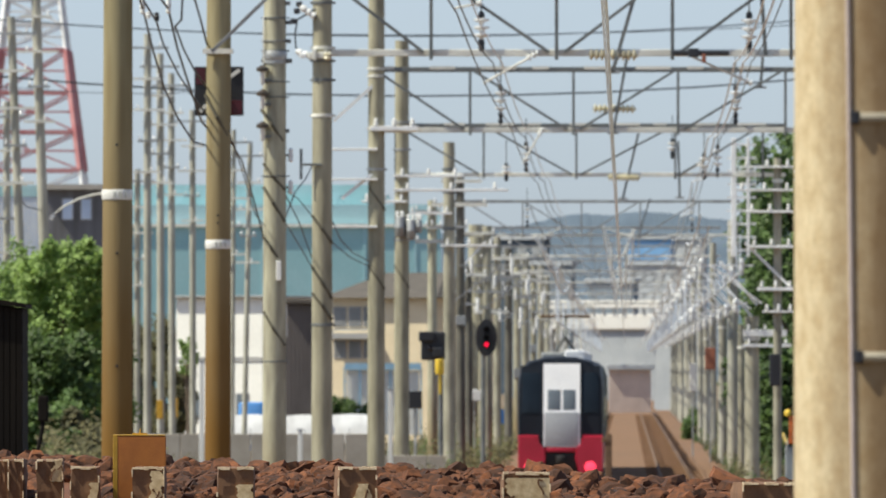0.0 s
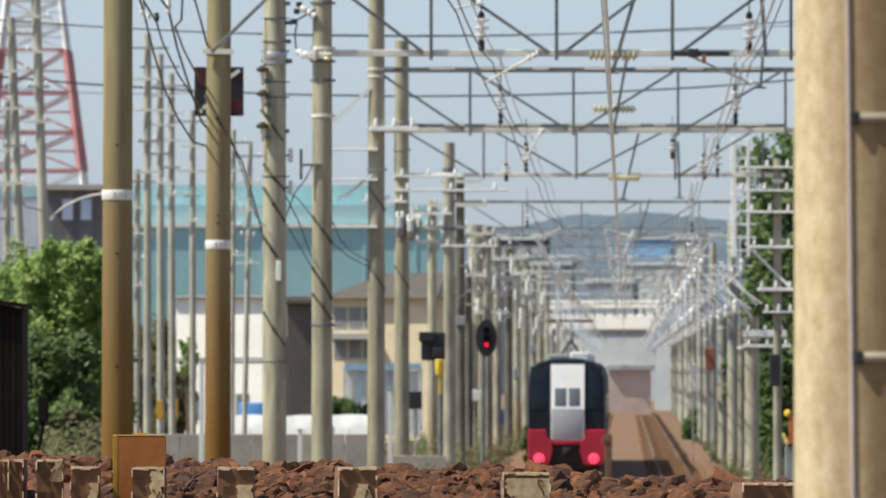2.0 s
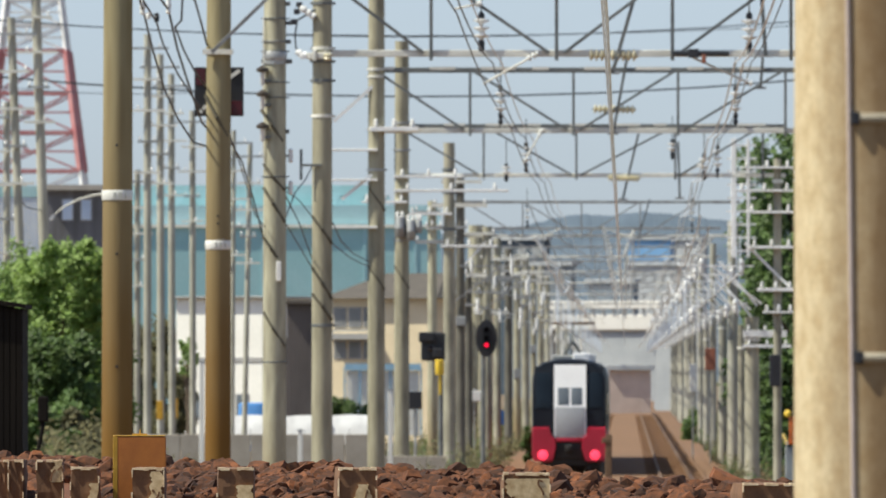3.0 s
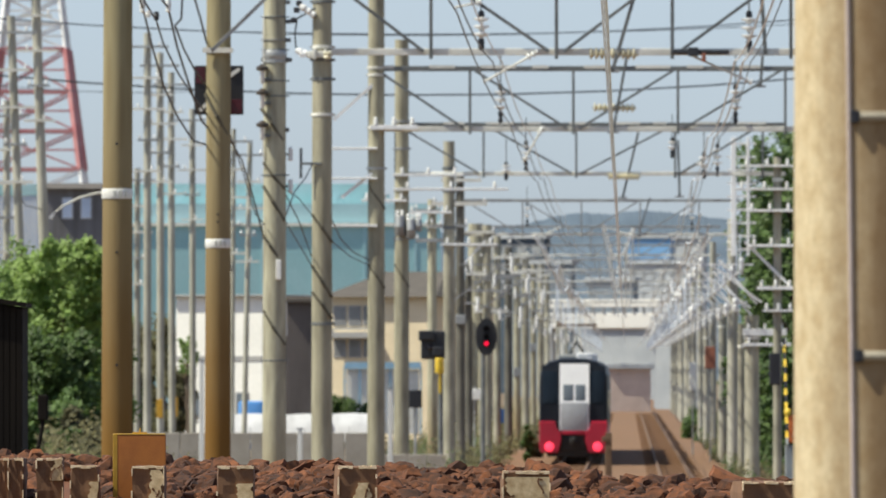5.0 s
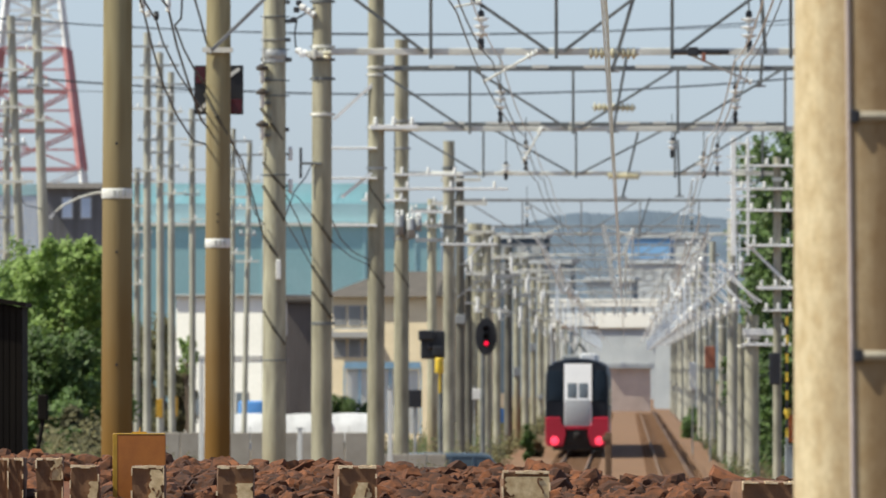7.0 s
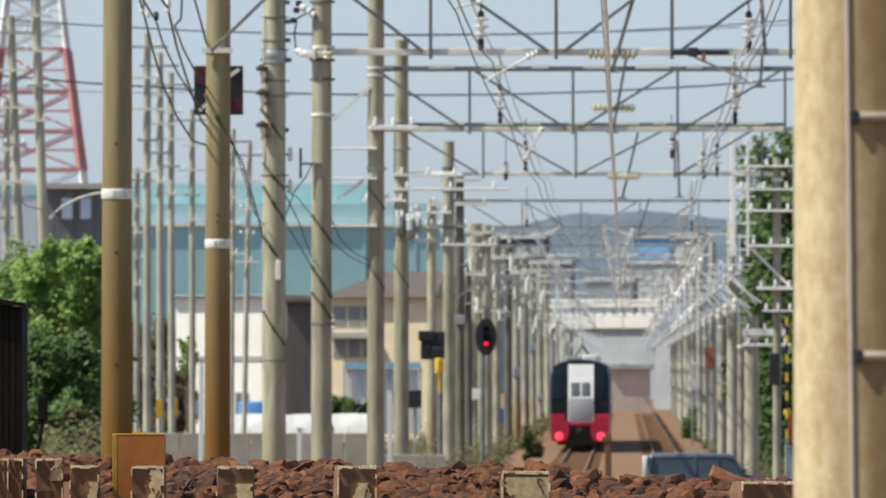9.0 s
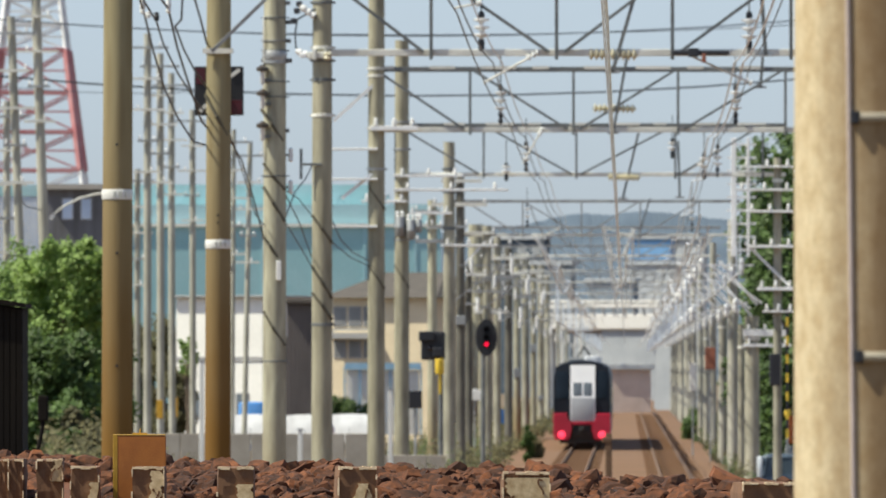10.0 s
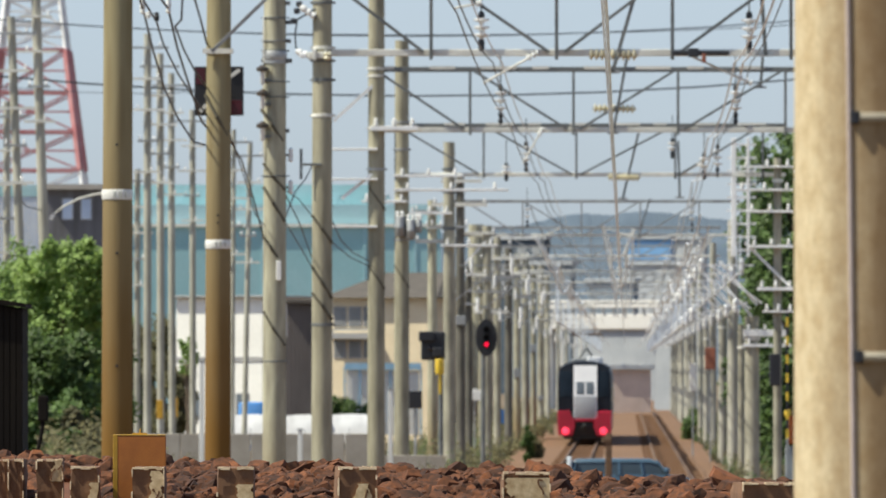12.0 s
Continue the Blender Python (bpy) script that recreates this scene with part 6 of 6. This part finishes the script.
def parked():
    for b, d, L in ((440, 480, 2.6), (535, 478, 2.2), (615, 484, 2.6)):
        t = thing("parked_van", (sight(b, 0, d).x, d, -.25), "white windowless parked van beside the railway", "van", "parked vans", rz=-18)
        body = Mesh()
        loft(body, [[(x, 0, .45), (x, -.02, 1.2), (x, .12, z), (x, 1.4, z), (x, 1.52, 1.2), (x, 1.5, .45)] for x, z in ((-L / 2, 1.3), (-L / 2 + .08, 1.78), (-.2, 1.84), (L / 2 - .3, 1.8), (L / 2, 1.25))])
        part("body", body, CAR_WHITE, t, smooth=True)
        part("door_seam", Mesh().box(.1, .13, -.024, 0, .6, 1.2), GREY_PAINT, t)
        for x in (-L / 2 + .5, L / 2 - .5):
            part("wheel", Mesh().lathe([(.15, -.08), (.28, -.08), (.3, 0), (.28, .08), (.15, .08)], (x, .1, .3), (0, 1, 0), 18), TYRE, t, smooth=True)
    d = 262
    t = thing("boundary_wall", (sight(236, 0, d).x, d, -.25), "grey concrete panel boundary wall beside the road", "wall")
    for b0, b1, e, n in ((236, 652, 768, 10), (654, 790, 806, 4)):
        for i in range(n):
            x0, x1 = wide(b0 + (b1 - b0) * i / n - 236, d) + .008, wide(b0 + (b1 - b0) * (i + 1) / n - 236, d) - .008
            part("wall_panel", Mesh().box(x0, x1, 0, .12, 0, z_of(e, d) + .25, .015), WALL_WARM, t)
    d = 495
    t = thing("blue_van_cover", (sight(440, 0, d).x, d, -.25), "blue sheet cover over a stack beside the cars", "cover")
    part("sheet", Mesh().box(-.5, .85, 0, 1.2, 0, z_of(712, d) + .25, .15), BLUE, t, smooth=True)
    for b, d, e, mat, lab, w, h in ((885, 420, 738, BLUE, "small blue trackside board", .17, .3), (1226, 450, 668, WHITE, "white trackside board on a post", .15, .62),
                                    (1257, 420, 635, BRICK_RED, "red-brown trackside board on a post", .22, .45), (1257, 600, 588, WHITE, "large white trackside board on a post", .4, .85),
                                    (840, 380, 700, WHITE, "white trackside board on a post", .3, .2), (735, 300, 708, BLACK, "black trackside lamp case on a post", .2, .26),
                                    (283, 378, 725, YELLOW, "yellow marker sleeve on a post", .12, .35), (310, 425, 722, YELLOW, "yellow marker sleeve on a post", .12, .4)):
        p = sight(b, e, d)
        t = thing("board_sign", p, lab, "sign", "trackside boards")
        part("board", Mesh().box(-w, w, -.05, .05, -h, h, .02), mat, t)
        part("post", Mesh().tube([(0, .09, -.25 - p.z), (0, .09, .3)], .035, 8), STEEL, t)
    d = 266.4
    t = thing("equipment_box", sight(1371, 655, d), "black equipment box on a catenary post", "equipment box")
    part("case", Mesh().box(-.14, .14, -.25, .02, -.42, .42, .03), BLACK, t)
    part("bracket", Mesh().box(-.05, .1, .0, .55, -.1, .1), STEEL_DARK, t)
    p = sight(1077, 768, 262)
    t = thing("track_post", (p.x, 262, -.25), "short rusty brown post beside the level crossing", "post")
    part("shaft", Mesh().box(-.085, .085, -.06, .06, 0, p.z + .25, .02), RUST, t)
    part("cap", Mesh().box(-.17, .08, -.08, .08, p.z + .02, p.z + .16, .02), RUST, t)
    part("foot", Mesh().box(-.16, .16, -.14, .14, 0, .1, .02), CONCRETE_DARK, t)
    # crossing barrier, its arm lifting
    global barrier_arm
    d = 272
    t = thing("crossing_barrier", (sight(1398, 0, d).x, d, 0), "level crossing barrier with lifting yellow and black arm", "barrier")
    part("pedestal", Mesh().box(-.13, .13, -.13, .13, -.25, z_of(790, d), .03), GREY_PAINT, t, "grey pedestal")
    part("drive_box", Mesh().box(-.02, .22, -.16, .14, z_of(786, d), z_of(737, d), .02), ORANGE_BRIGHT, t, "bright orange drive box")
    part("lamp", Mesh().lathe([(.03, 0), (.085, .03), (.1, .1), (.085, .16), (.03, .2)], (-.06, -.1, z_of(738, d)), n=12), YELLOW_BRIGHT, t, "yellow lamp", True)
    barrier_arm = part("arm", Mesh().box(-.03, .03, -.05, .05, -.1, .15, .01), GREY_PAINT, t, "yellow and black banded arm")
    n, L = 14, z_of(556, d) - z_of(786, d)
    for i in range(n):
        part("band", Mesh().box(-.035, .035, -.035, .035, .15 + L * i / n, .15 + L * (i + 1) / n), BLACK if i % 2 else YELLOW_BRIGHT, barrier_arm, "black band" if i % 2 else "yellow band")
    # dark lineside shrub and a sapling by the white wall
    for b, d, h, c, mat, sd in ((934, 420, 1.6, .28, LEAF_DARK, 61), (946, 440, .8, .35, LEAF_DRY, 65)):
        tree((sight(b, 0, d).x, d, -.25), h, c, mat, "small dull bush close beside the far track", sd, 26, 120, .07, "bush", .05)
    tree((sight(333, 0, 470).x, 470, -.25), 5.6, .42, LEAF, "slim yellow-green sapling against the white wall", 62, 40, 70, .07, low=.68)
    # a stand of slim far posts beyond the train
    rng = random.Random(51)
    for i in range(16):
        d = rng.uniform(820, 1180)
        b = rng.uniform(1165, 1250) if i % 3 else rng.uniform(955, 1030)
        top = rng.uniform(520, 600)
        t = thing("line_post", (sight(b, 0, d).x, d, -.25), "slim pale line post far down the railway", "post", "far line posts")
        part("shaft", Mesh().tube([(0, 0, 0), (0, 0, z_of(top, d) + .25)], [.10, .08], 8), STEEL_PALE, t)
        part("crossarm", Mesh().box(-1.1, 1.1, -.2, -.1, z_of(top + 14, d) + .2, z_of(top + 14, d) + .34), STEEL_PALE, t)
    # white stakes added where heat shimmer gives bright upright streaks
    for b, e, d in ((691, 690, 258), (531, 762, 256), (357, 640, 258)):
        p = sight(b, e, d)
        t = thing("shimmer_stake", (p.x, d, -.25), "slim white stake added for a bright shimmer streak beside the track", "marker stake", "marker stakes")
        part("stake", Mesh().box(-.06, .06, -.06, .06, 0, p.z + .25, .01), WHITE, t)
        part("cap", Mesh().box(-.075, .075, -.075, .075, p.z + .253, p.z + .29, .01), GREY_PAINT, t)
    # street lamp behind the first pole
    d = 300
    o = sight(200, 342, d)
    t = thing("street_lamp", (o.x, d, -.25), "street lamp with curved white arm", "street lamp")
    part("pole", Mesh().tube([(0, 0, 0), (0, 0, o.z + .25)], .07, 10), STEEL_PALE, t, smooth=True)
    arm = [sight(b, e, d) - Vector((o.x, d, -.25)) for b, e in ((200, 342), (170, 344), (140, 352), (112, 366), (95, 380))]
    part("arm", Mesh().tube(arm, [.035, .032, .028, .025, .022], 8), STEEL_PALE, t, smooth=True)
    part("head", Mesh().bar(arm[-1], arm[-1] + Vector((-.1, 0, -.14)), .12, .1), WHITE, t)
    # fence by the parked vans
    t = thing("fence", (sight(360, 0, 560).x, 560, -.25), "long grey fence in front of the parked cars", "fence")
    L = wide(420, 560)
    for i in range(24):
        part("panel", Mesh().box(L * i / 24 + .02, L * (i + 1) / 24 - .02, 0, .05, 0, .9), GREY_WALL, t)


parked()


# ---- what moves ----
def motions():
    rows = []
    for i in range(25):
        t = i * 0.5
        y = 325.7 + 16.4 * t - 0.06 * t * t
        rows.append((t, Matrix.Translation((track_x(y) - 0.06, y, 0)) @ Matrix.Rotation(-math.atan(TRACK_S), 4, "Z")))
    walk(train, rows)

    # the arm stands along the rails' direction, then rises
    lift = lambda a: Matrix.Translation((-.08, -.2, z_of(786, 272))) @ Matrix.Rotation(radians(-a), 4, "X")
    walk(barrier_arm, [(0, lift(86)), (3.8, lift(86)), (4.6, lift(60)), (5.6, lift(12)), (6.1, lift(0)), (12, lift(0))])

    def drive(car, keys):
        walk(car, [(t, pose((b + 32 - 784) * CAR_Y / F, CAR_Y, 0.003)) for t, b in keys])

    drive(car_a, ((0, -760), (4, -60), (6.8, 755), (7.2, 823), (8.0, 995), (8.8, 1180), (9.5, 1318), (10.2, 1466), (12, 1850)))
    drive(car_b, ((0, -1100), (6, -60), (9.5, 580), (10.5, 757), (11.0, 838), (11.5, 958), (12, 1086)))


motions()
